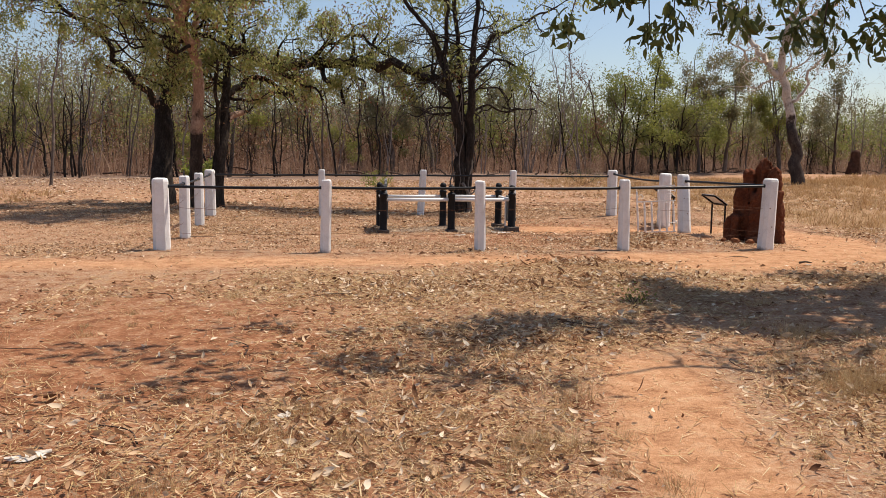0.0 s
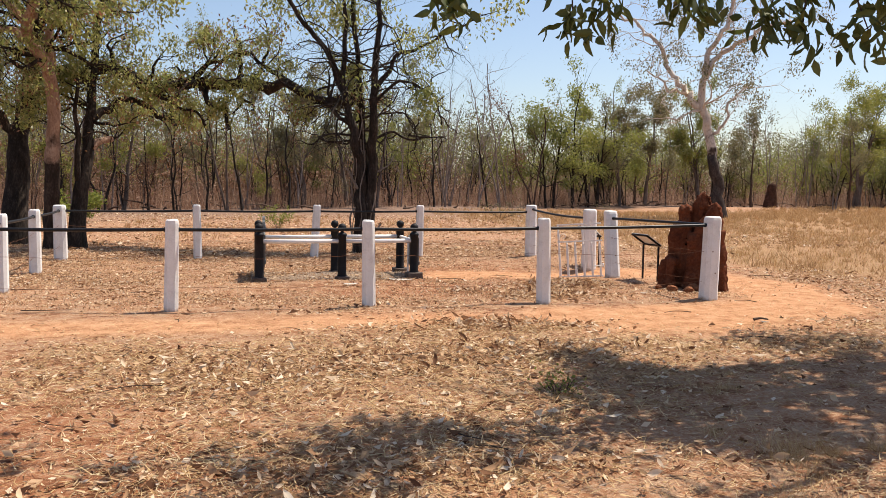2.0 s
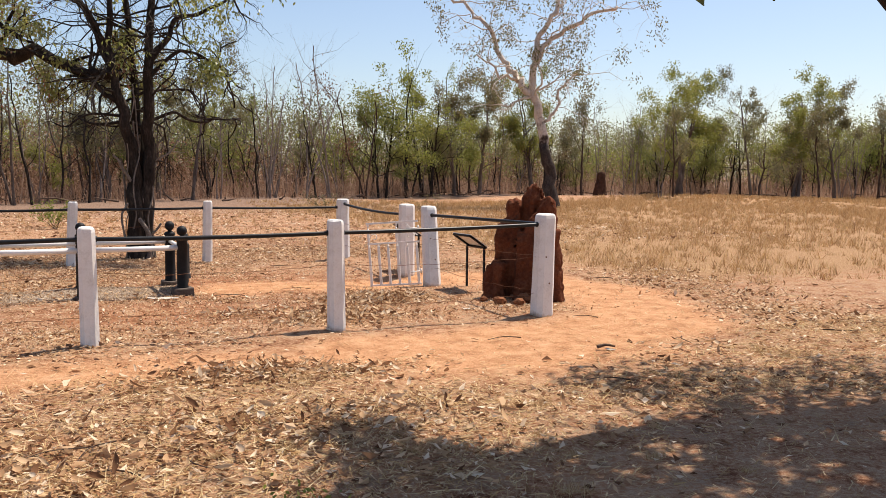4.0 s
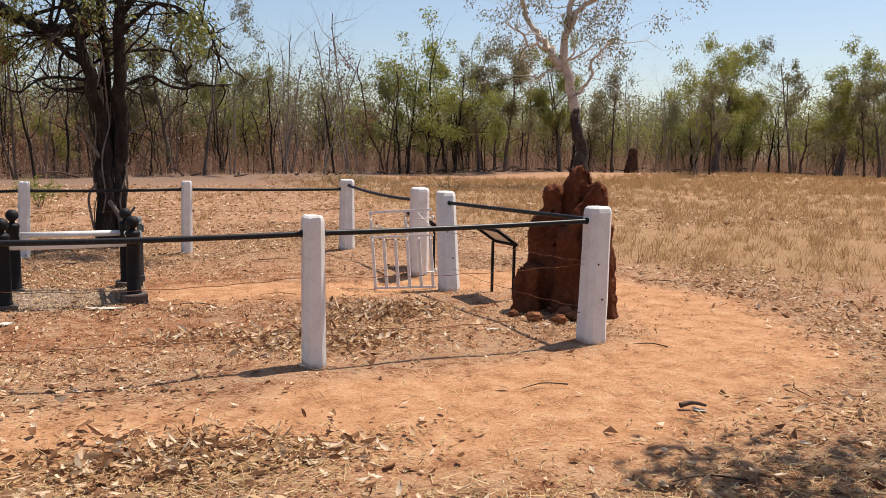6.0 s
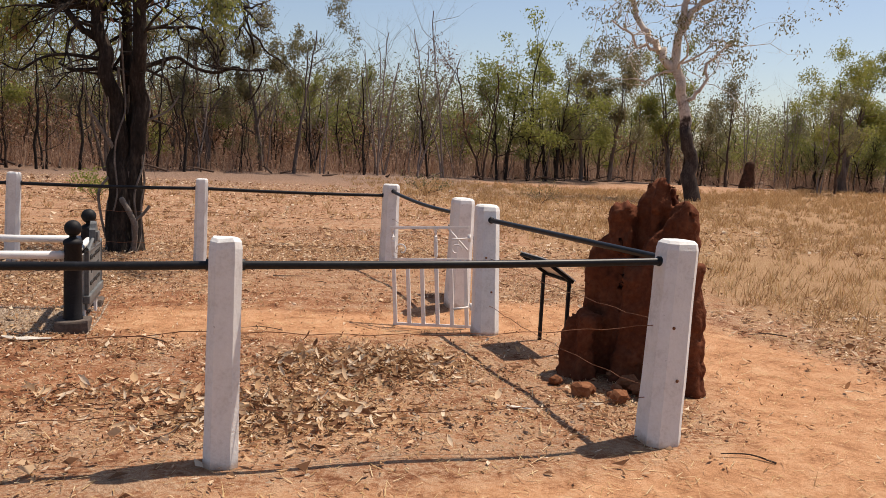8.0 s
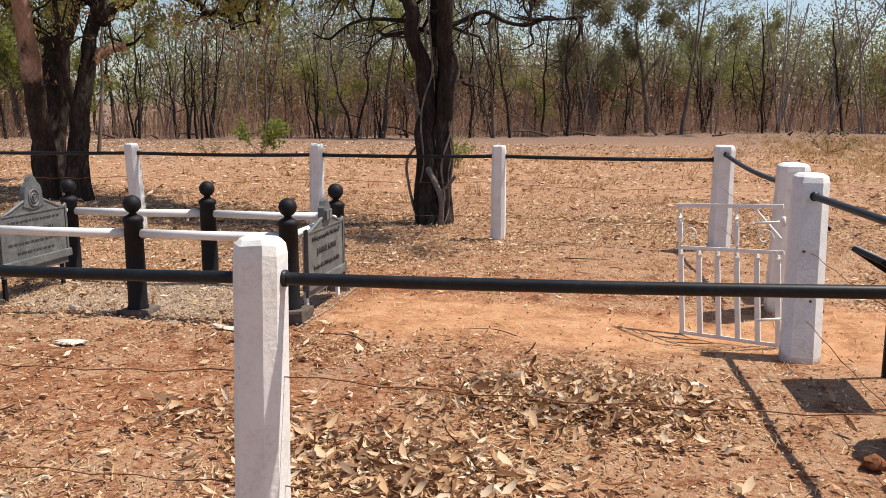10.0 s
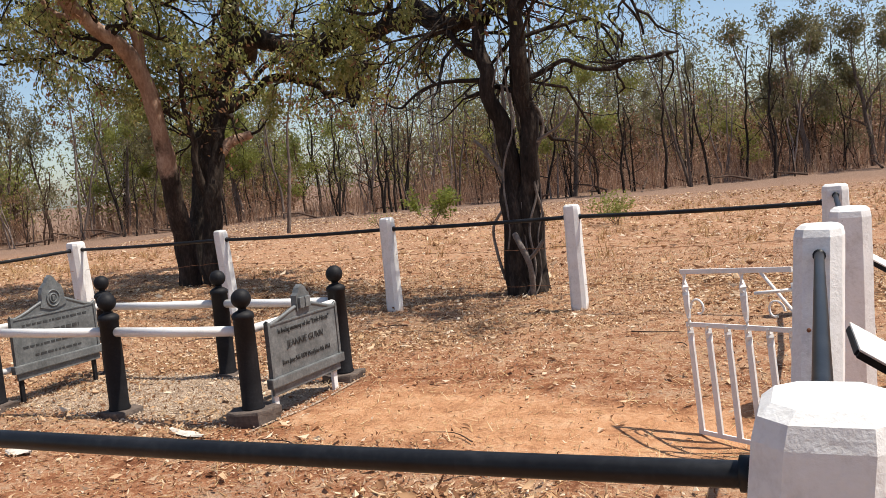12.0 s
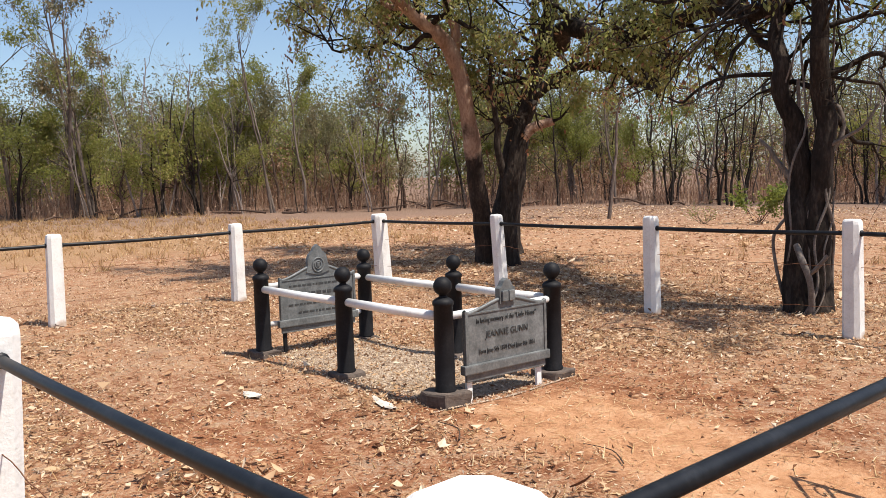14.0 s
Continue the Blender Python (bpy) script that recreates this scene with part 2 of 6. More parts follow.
CROWN = leaf_mat("mixed_green_leaf", [(0.075, 0.105, 0.04), (0.155, 0.185, 0.062), (0.28, 0.28, 0.095), (0.46, 0.40, 0.19)], 0.52, 0.42, 0.5, backlit=(0.60, 0.62, 0.14))
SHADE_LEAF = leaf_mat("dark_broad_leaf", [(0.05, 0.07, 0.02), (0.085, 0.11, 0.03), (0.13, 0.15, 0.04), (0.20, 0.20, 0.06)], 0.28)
DUSTY = leaf_mat("dusty_green_leaf", [(0.085, 0.09, 0.048), (0.14, 0.132, 0.068), (0.20, 0.17, 0.09), (0.27, 0.18, 0.11)], 0.42, backlit=(0.42, 0.38, 0.15))
RUSSET = leaf_mat("russet_dry_leaf", [(0.11, 0.055, 0.03), (0.19, 0.10, 0.055), (0.27, 0.155, 0.085), (0.30, 0.11, 0.055)], 0.3)
FALLEN = leaf_mat("fallen_dry_leaf", [(0.12, 0.055, 0.032), (0.31, 0.168, 0.092), (0.51, 0.32, 0.18), (0.67, 0.48, 0.305), (0.79, 0.67, 0.52)], 0.25, 0.9, 0.04, 0.0)
CHAFF = leaf_mat("dry_straw", [(0.27, 0.15, 0.07), (0.46, 0.30, 0.14), (0.58, 0.42, 0.22), (0.66, 0.53, 0.33)], 0.15, 0.8, 0.1, 0.0)
TUFT = leaf_mat("golden_dry_grass", [(0.25, 0.13, 0.058), (0.42, 0.245, 0.11), (0.55, 0.355, 0.17), (0.64, 0.47, 0.26)], 0.35, 0.7, 0.15, 0.0)
BRUSH = leaf_mat("dead_brown_brush", [(0.20, 0.108, 0.072), (0.34, 0.205, 0.14), (0.46, 0.305, 0.215), (0.56, 0.41, 0.305)], 0.45, 0.9, 0.1, 0.0)
PAPER = mat("weathered_pale_bark", [(0.36, 0.30, 0.24), (0.60, 0.55, 0.48), (0.70, 0.66, 0.60)], 9, 60, 0.85, bump=0.1, depth=0.003, spec=0.1)


# ---- mesh helpers ----
def part(name, bm, material, parent=None, label=""):
    me = bpy.data.meshes.new(name)
    bm.to_mesh(me)
    bm.free()
    return link(name, me, material, parent, label)


def link(name, me, material, parent=None, label=""):
    me.materials.clear()
    me.materials.append(material)
    ob = new(name, me)
    if parent is not None:
        ob.parent = parent
    if label:
        ob["label"] = label
    return ob


def shell(name, verts, faces, material, parent=None, label="", smooth=True):
    """One mesh from arrays of corners and faces."""
    me = bpy.data.meshes.new(name)
    verts = np.asarray(verts, dtype=np.float32)
    if isinstance(faces, np.ndarray):
        n, k = faces.shape
        me.vertices.add(len(verts))
        me.vertices.foreach_set("co", verts.ravel())
        me.loops.add(n * k)
        me.loops.foreach_set("vertex_index", faces.astype(np.int32).ravel())
        me.polygons.add(n)
        me.polygons.foreach_set("loop_start", np.arange(0, n * k, k, dtype=np.int32))
        me.polygons.foreach_set("loop_total", np.full(n, k, dtype=np.int32))
        me.update(calc_edges=True)
    else:
        me.from_pydata(verts.tolist(), [], faces)
    me.polygons.foreach_set("use_smooth", np.full(len(me.polygons), smooth))
    return link(name, me, material, parent, label)


def empty(name, at=(0, 0, 0), turn=0, label="", category="", group="", kind=""):
    e = new(name)
    e.matrix_world = pose(*at, 0, 0, turn)
    return tagged(e, label, category, group, kind)


def box(bm, lo, hi, bevel=0.0):
    c = [(a + b) / 2 for a, b in zip(lo, hi)]
    s = [b - a for a, b in zip(lo, hi)]
    vs = bmesh.ops.create_cube(bm, size=1, matrix=Matrix.Translation(c) @ Matrix.Diagonal((*s, 1)))["verts"]
    if bevel:
        es = list({e for v in vs for e in v.link_edges})
        bmesh.ops.bevel(bm, geom=es, offset=bevel, segments=2, affect="EDGES", profile=0.6)
    return bm


class Buf:
    """Collects tubes in one mesh."""

    def __init__(self):
        self.v, self.f = [], []

    def tube(self, pts, radii, sides=6, rough=0.0, cap=False):
        pts = [Vector(p) for p in pts]
        start, n = len(self.v), len(pts)
        side = None
        for i, p in enumerate(pts):
            d = (pts[min(i + 1, n - 1)] - pts[max(i - 1, 0)]).normalized()
            if side is None:
                side = d.orthogonal().normalized()
            side = (side - d * side.dot(d)).normalized()
            up = d.cross(side)
            for k in range(sides):
                a = 2 * math.pi * k / sides
                w = side * math.cos(a) + up * math.sin(a)
                r = radii[i]
                if rough:
                    r *= 1 + rough * noise.noise((p + w * 0.3) * 2.3) + 0.5 * rough * noise.noise((p + w * 0.15) * 9)
                self.v.append(p + w * r)
        for i in range(n - 1):
            a, b = start + i * sides, start + (i + 1) * sides
            for k in range(sides):
                q = (k + 1) % sides
                self.f.append((a + k, a + q, b + q, b + k))
        if cap:
            self.f.append(tuple(range(start, start + sides))[::-1])
            self.f.append(tuple(range(start + (n - 1) * sides, start + n * sides)))

    def make(self, name, material, parent=None, label=""):
        return shell(name, [tuple(v) for v in self.v], self.f, material, parent, label)


class Limbs(Buf):
    """Collects tubes, each as a mesh of its own."""

    def __init__(self):
        self.each = []

    def tube(self, *args, **kw):
        one = Buf()
        one.tube(*args, **kw)
        self.each.append(one)

    def make(self, name, material, parent=None, label=""):
        for one in self.each:
            one.make(name, material, parent, label)


def smooth_path(keys, n=4):
    """A curve through key places, with n steps between each two."""
    k = [Vector(p) for p in keys]
    out = []
    for i in range(len(k) - 1):
        a, b, c, d = k[max(i - 1, 0)], k[i], k[i + 1], k[min(i + 2, len(k) - 1)]
        for j in range(n):
            t = j / n
            out.append(0.5 * (2 * b + (c - a) * t + (2 * a - 5 * b + 4 * c - d) * t * t + (3 * b - a - 3 * c + d) * t ** 3))
    out.append(k[-1])
    return out


def lathe(bm, profile, sides=20, at=(0, 0, 0)):
    rings = []
    for r, z in profile:
        rings.append([bm.verts.new((at[0] + r * math.cos(2 * math.pi * k / sides), at[1] + r * math.sin(2 * math.pi * k / sides), at[2] + z)) for k in range(sides)])
    for a, b in zip(rings, rings[1:]):
        for k in range(sides):
            bm.faces.new((a[k], a[(k + 1) % sides], b[(k + 1) % sides], b[k])).smooth = True
    bm.faces.new(rings[0][::-1])
    bm.faces.new(rings[-1])
    return bm


def leaves(spots, length, width, rng, droop=0.5, spread=0.0):
    """Pointed leaves, folded along the middle, at the given spots: corners and four-cornered faces."""
    spots = np.asarray(spots, dtype=np.float64)
    n = len(spots)
    spots = spots + rng.normal(0, 1, (n, 3)) * spread
    a = rng.normal(0, 1, (n, 3))
    a[:, 2] -= droop * 1.6
    a /= np.linalg.norm(a, axis=1)[:, None]
    w = np.cross(a, rng.normal(0, 1, (n, 3)))
    w /= np.linalg.norm(w, axis=1)[:, None]
    L = (length * rng.uniform(0.6, 1.25, n))[:, None]
    W = (width * rng.uniform(0.7, 1.2, n))[:, None]
    v = np.stack([spots, spots + a * L * 0.45 + w * W * 0.5, spots + a * L, spots + a * L * 0.45 - w * W * 0.5], axis=1).reshape(-1, 3)
    return v, np.arange(n * 4).reshape(n, 4)


def chips_of_leaf(spots, length, width, rng, droop=0.5, spread=0.0):
    """Far-off leaves: three corners each."""
    v, _ = leaves(spots, length, width, rng, droop, spread)
    v = v.reshape(-1, 4, 3)[:, [0, 1, 2]]
    side = v[:, 1] - (v[:, 0] + v[:, 2]) * 0.5
    v[:, 1] += side * 0.7
    return v.reshape(-1, 3), np.arange(len(v) * 3).reshape(-1, 3)


def grow(buf, tips, p, d, length, r, depth, rnd, wiggle=0.35, lift=0.05, kids=3, spread=0.9, thin=0.55, sides=5, shrink=0.62):
    """A crooked branch with smaller ones off it; the ends are added to tips."""
    n = 4 if depth else 3
    pts, rad = [p.copy()], [r]
    d = d.normalized()
    for i in range(n):
        d = (d + Vector((rnd.uniform(-1, 1), rnd.uniform(-1, 1), rnd.uniform(-1, 1))) * wiggle + Vector((0, 0, lift))).normalized()
        p = p + d * (length / n)
        pts.append(p.copy())
        rad.append(r * (1 - (1 - thin) * (i + 1) / n))
    buf.tube(pts, rad, max(3, sides))
    if depth == 0:
        tips.extend(pts[1:])
        return
    for k in range(kids):
        i = rnd.choice((2, 3, 4)) if k else n
        q = pts[i]
        dd = (pts[i] - pts[i - 1]).normalized()
        off = Vector((rnd.uniform(-1, 1), rnd.uniform(-1, 1), rnd.uniform(-0.8, 1)))
        grow(buf, tips, q, dd + off * (spread if k else spread * 0.5), length * shrink * rnd.uniform(0.75, 1.2), rad[i] * (0.72 if k == 0 else 0.55), depth - 1, rnd, wiggle, lift, kids, spread, thin, sides - 1, shrink)


# ---- ground ----
def seg_dist(x, y, pts):
    d = np.full(np.shape(x), 1e9)
    for (ax, ay), (bx, by) in zip(pts, pts[1:]):
        t = np.clip(((x - ax) * (bx - ax) + (y - ay) * (by - ay)) / ((bx - ax) ** 2 + (by - ay) ** 2), 0, 1)
        d = np.minimum(d, np.hypot(x - ax - t * (bx - ax), y - ay - t * (by - ay)))
    return d


TRACK = [(-0.9, -1.1), (1.0, -0.6), (1.75, 1.2), (1.4, 3.2), (0.3, 3.35)]
FOOTPATH = [(-4.9, -13), (-4.7, -8.0), (-4.25, -6.4)]
FENCE_TRACK = [(-14, -1.4), (-8.0, -1.0), (-3.0, -0.95), (0.2, -0.8)]
INNER = [(0.3, 3.35), (-1.0, 3.15), (-2.5, 3.2)]


def bare_at(x, y):
    """1 where feet have worn the ground bare, 0 where litter lies."""
    a = np.clip(1.35 - seg_dist(x, y, TRACK) / 0.85, 0, 1)
    a = np.maximum(a, np.clip(1.25 - seg_dist(x, y, FOOTPATH) / 0.5, 0, 1))
    a = np.maximum(a, np.clip(1.3 - seg_dist(x, y, FENCE_TRACK) / 0.75, 0, 1) * np.where(x < -2.5, 0.72, 1.0))
    a = np.maximum(a, np.clip(1.25 - seg_dist(x, y, INNER) / 0.75, 0, 1) * 0.95)
    a = np.maximum(a, 0.85 * np.clip(1.3 - np.hypot((x + 1.0) / 2.0, (y + 1.5) / 1.0), 0, 1))
    return a


def field_at(x, y):
    """1 in the field of standing dry grass, 0 elsewhere."""
    a = np.clip((x - 1.8 - 0.02 * y) / 2.5, 0, 1) * np.clip((y - 0.5) / 3, 0, 1) * np.clip((34 + x * 0.25 - y) / 6, 0, 1)
    b = np.clip((-13 - x) / 5, 0, 1) * np.clip((16 - y) / 4, 0, 1) * 0.7
    c = np.clip((y - 7.5) / 5, 0, 1) * np.clip((27 - y) / 5, 0, 1) * np.clip((x + 11) / 5, 0, 1) * np.clip((7 - x) / 4, 0, 1) * 0.22
    return np.maximum(np.maximum(a, b), c)


EDGE = [(-70, -30), (-50, 0), (-37, 13), (-31, 22), (-23, 28), (-10, 32), (0, 35), (13, 42), (25, 49), (36, 47), (46, 42), (60, 30), (75, 5), (70, -35)]


def wood_at(x, y):
    """1 under the trees of the woodland, 0 in the clearing."""
    inside = np.zeros(np.shape(x), dtype=bool)
    for (ax, ay), (bx, by) in zip(EDGE, EDGE[1:] + EDGE[:1]):
        if ay != by:
            inside ^= ((ay > y) != (by > y)) & (x < (bx - ax) * (y - ay) / (by - ay) + ax)
    d = seg_dist(x, y, EDGE)
    return np.where(inside, np.clip(0.85 - d / np.where(x > 10, 6, 24), 0, 1), np.where(y > -36, 1.0, 0.3))


def red_at(x, y):
    """1 where the bare red soil shows through thin litter."""
    a = np.exp(-((x + 8.0) / 2.3) ** 2 - ((y + 5.7) / 2.5) ** 2) + 0.6 * np.exp(-((x + 7.2) / 0.9) ** 2 - ((y + 8.8) / 0.8) ** 2)
    a = a + 0.8 * np.exp(-((x + 2.4) / 1.6) ** 2 - ((y - 3.6) / 1.3) ** 2) + 0.7 * np.exp(-((x + 3.4) / 1.6) ** 2 - ((y - 1.4) / 0.7) ** 2)
    return np.clip(a, 0, 1)


def ground_z(x, y):
    """Gentle unevenness, nothing at the fence."""
    x, y = np.asarray(x, dtype=float), np.asarray(y, dtype=float)
    u = 0.012 * np.sin(x * 1.7 + 0.6 * np.sin(y * 1.3)) * np.cos(y * 1.9 + x * 0.4) + 0.008 * np.sin(x * 4.1 + y * 3.3) + 0.006 * np.sin(y * 6.2 - x * 5.1)
    u = u - 0.085 * np.exp(-((x + 0.55) / 0.5) ** 2 - ((y - 3.3) / 0.45) ** 2)
    far = np.clip((np.hypot(x + 3, y - 3) - 16) / 30, 0, 1)
    return u + far * 0.18 * np.sin(x * 0.21 + 1) * np.cos(y * 0.17) - 0.01


def make_ground():
    n = 310
    s = np.linspace(-1, 1, n)
    w = np.sinh(s * 6.4) / np.sinh(6.4)
    gx, gy = np.meshgrid(-3 + 1600 * w, 0 + 1600 * w, indexing="ij")
    v = np.stack([gx, gy, ground_z(gx, gy)], axis=-1).reshape(-1, 3)
    i = np.arange(n * n).reshape(n, n)
    f = np.stack([i[:-1, :-1], i[1:, :-1], i[1:, 1:], i[:-1, 1:]], axis=-1).reshape(-1, 4)
    g = shell("ground", v, f, SOIL)
    for key, fn in (("bare", bare_at), ("field", field_at), ("red", red_at), ("wood", wood_at)):
        a = g.data.attributes.new(key, "FLOAT", "POINT")
        a.data.foreach_set("value", fn(v[:, 0], v[:, 1]).astype(np.float32))
    tagged(g, "orange sandy soil worn bare along foot tracks, with dry litter", "ground", kind="structure")


make_ground()


# ---- fence ----
def fence_post(at, top, width, height, label, turn=0):
    """A squared timber post with chamfered corners and a worn top, whitewashed."""
    e = empty("fence_post", (at[0], at[1], 0), 0, label, "fence post", "white posts round the grave plot")
    bm = bmesh.new()
    h, c = width / 2, width * 0.22
    octo = [(-h + c, -h), (h - c, -h), (h, -h + c), (h, h - c), (h - c, h), (-h + c, h), (-h, h - c), (-h, -h + c)]
    rows = [(-0.06, 1.0), (0.02, 1.0), (0.12, 0.985), (0.3, 0.97), (0.5, 0.955), (0.7, 0.94), (0.86, 0.93), (0.955, 0.92), (0.985, 0.86), (1.0, 0.70)]
    rings = []
    ca, sa = math.cos(radians(turn)), math.sin(radians(turn))
    for q, k in rows:
        ring = []
        for i, (x, y) in enumerate(octo):
            wob = 1 + 0.035 * noise.noise(Vector((at[0] * 3 + x * 9, at[1] * 3 + y * 9, q * 5)))
            X, Y = x * k * wob, y * k * wob
            z = q * height + (0.008 * noise.noise(Vector((at[0] + x * 20, at[1] + y * 20, 3))) if q > 0.9 else 0)
            ring.append(bm.verts.new((X * ca - Y * sa + (top[0] - at[0]) * max(q, 0), X * sa + Y * ca + (top[1] - at[1]) * max(q, 0), z)))
        rings.append(ring)
    for a, b in zip(rings, rings[1:]):
        for i in range(8):
            bm.faces.new((a[i], a[(i + 1) % 8], b[(i + 1) % 8], b[i]))
    bm.faces.new(rings[-1])
    part("post", bm, WHITE, e)
    return e


POSTS = {
    "F1": ((-8.65, 0.24), (-8.66, 0.26), 0.22, 0.98), "F2": ((-6.44, 0.08), (-6.42, 0.10), 0.15, 0.98),
    "F3": ((-4.27, 0.08), (-4.28, 0.11), 0.15, 0.98), "F4": ((-2.155, 0.09), (-2.15, 0.14), 0.155, 1.014),
    "F5": ((0.055, 0.12), (0.155, 0.245), 0.205, 1.04), "R2": ((-0.08, 2.72), (-0.04, 2.96), 0.205, 1.02),
    "R1": ((0.02, 3.93), (0.04, 3.96), 0.22, 1.01), "B4": ((-0.17, 6.42), (-0.16, 6.46), 0.21, 1.01),
    "B3": ((-2.40, 6.58), (-2.39, 6.52), 0.15, 0.985), "B2": ((-4.42, 6.54), (-4.37, 6.46), 0.15, 0.98),
    "B1": ((-6.52, 6.40), (-6.53, 6.34), 0.15, 0.97), "L3": ((-8.80, 6.25), (-8.80, 6.20), 0.21, 0.95),
    "L2": ((-8.70, 4.02), (-8.70, 4.02), 0.16, 0.945), "L1": ((-8.61, 1.90), (-8.61, 1.92), 0.16, 0.96),
}
GATE_POSTS = ("R1", "R2")
for key, (at, top, w, h) in POSTS.items():
    if key in GATE_POSTS:
        text = "stout whitewashed gate post with chamfered edges, standing in bare soil"
    elif w > 0.2:
        text = "thick whitewashed corner post with a worn chamfered top"
    else:
        text = "slim whitewashed timber fence post holding a black pipe rail"
    ob = fence_post(at, top, w, h, text, {"F5": 4, "R2": -3}.get(key, random.uniform(-3, 3)))
    if key in ("F5", "R2"):
        for z, off in ((0.33, 0.02), (0.60, -0.03)):
            q = z / h
            bolt = Buf()
            bolt.tube([((top[0] - at[0]) * q + off, (top[1] - at[1]) * q - w * 0.46, z), ((top[0] - at[0]) * q + off, (top[1] - at[1]) * q - w * 0.50, z)], [0.009, 0.009], 8, cap=True)
            bolt.make("nail_head", RUST, ob, "rusty nail head")


def on_post(key, z):
    at, top, w, h = POSTS[key]
    q = z / h
    return Vector((at[0] + (top[0] - at[0]) * q, at[1] + (top[1] - at[1]) * q, z))


def rail(a, b, za, zb, sag=0.0, r=0.0195):
    p, q = on_post(a, za), on_post(b, zb)
    d = (q - p).normalized()
    pts = [p.lerp(q, i / 12) - Vector((0, 0, sag * (1 - (2 * i / 12 - 1) ** 2))) for i in range(13)]
    e = empty("pipe_rail", p, 0, "black painted steel pipe rail running between white posts", "fence rail", "pipe rails of the fence")
    buf = Buf()
    buf.tube([x - p for x in pts], [r] * 13, 14)
    buf.make("pipe", PIPE, e)
    for s, (key, z) in ((1, (a, za)), (-1, (b, zb))):
        w = POSTS[key][2] * 0.47
        c = on_post(key, z) - p + d * s * w
        cb = Buf()
        cb.tube([c - d * s * 0.01, c + d * s * 0.012], [r * 1.35] * 2, 12, cap=True)
        cb.make("collar", PIPE, e)


for a, b, za, zb, sag in (("F1", "F2", 0.87, 0.87, 0.01), ("F2", "F3", 0.87, 0.88, 0.01), ("F3", "F4", 0.88, 0.89, 0.012), ("F4", "F5", 0.89, 0.93, 0.008),
                          ("F5", "R2", 0.93, 0.90, 0.0), ("R1", "B4", 0.86, 0.93, 0.035), ("B4", "B3", 0.87, 0.87, 0.01), ("B3", "B2", 0.87, 0.86, 0.01),
                          ("B2", "B1", 0.86, 0.86, 0.012), ("B1", "L3", 0.86, 0.85, 0.01), ("L3", "L2", 0.85, 0.84, 0.01), ("L2", "L1", 0.84, 0.84, 0.01), ("L1", "F1", 0.84, 0.86, 0.01)):
    rail(a, b, za, zb, sag)


def wire(a, b, za, zb, sag, rnd):
    p, q = on_post(a, za), on_post(b, zb)
    pts = []
    for i in range(25):
        t = i / 24
        v = p.lerp(q, t)
        v.z -= sag * (1 - (2 * t - 1) ** 2) + 0.006 * math.sin(i * 1.9 + rnd.random())
        pts.append(v - p)
    buf = Buf()
    buf.tube(pts, [0.0022] * 25, 5)
    ob = buf.make("fence_wire", RUST)
    ob.location = p
    tagged(ob, "thin rusty plain wire sagging between fence posts", "wire", "rusty wires of the fence")


wr = random.Random(5)
for a, b in (("F1", "F2"), ("F2", "F3"), ("F3", "F4"), ("F4", "F5"), ("F5", "R2"), ("R1", "B4"), ("B4", "B3"), ("B3", "B2"), ("B2", "B1"), ("B1", "L3"), ("L3", "L2"), ("L2", "L1"), ("L1", "F1")):
    wire(a, b, 0.60 if a != "F4" else 0.59, 0.60, wr.uniform(0.02, 0.06), wr)
    wire(a, b, 0.24, 0.23, wr.uniform(0.01, 0.05), wr)


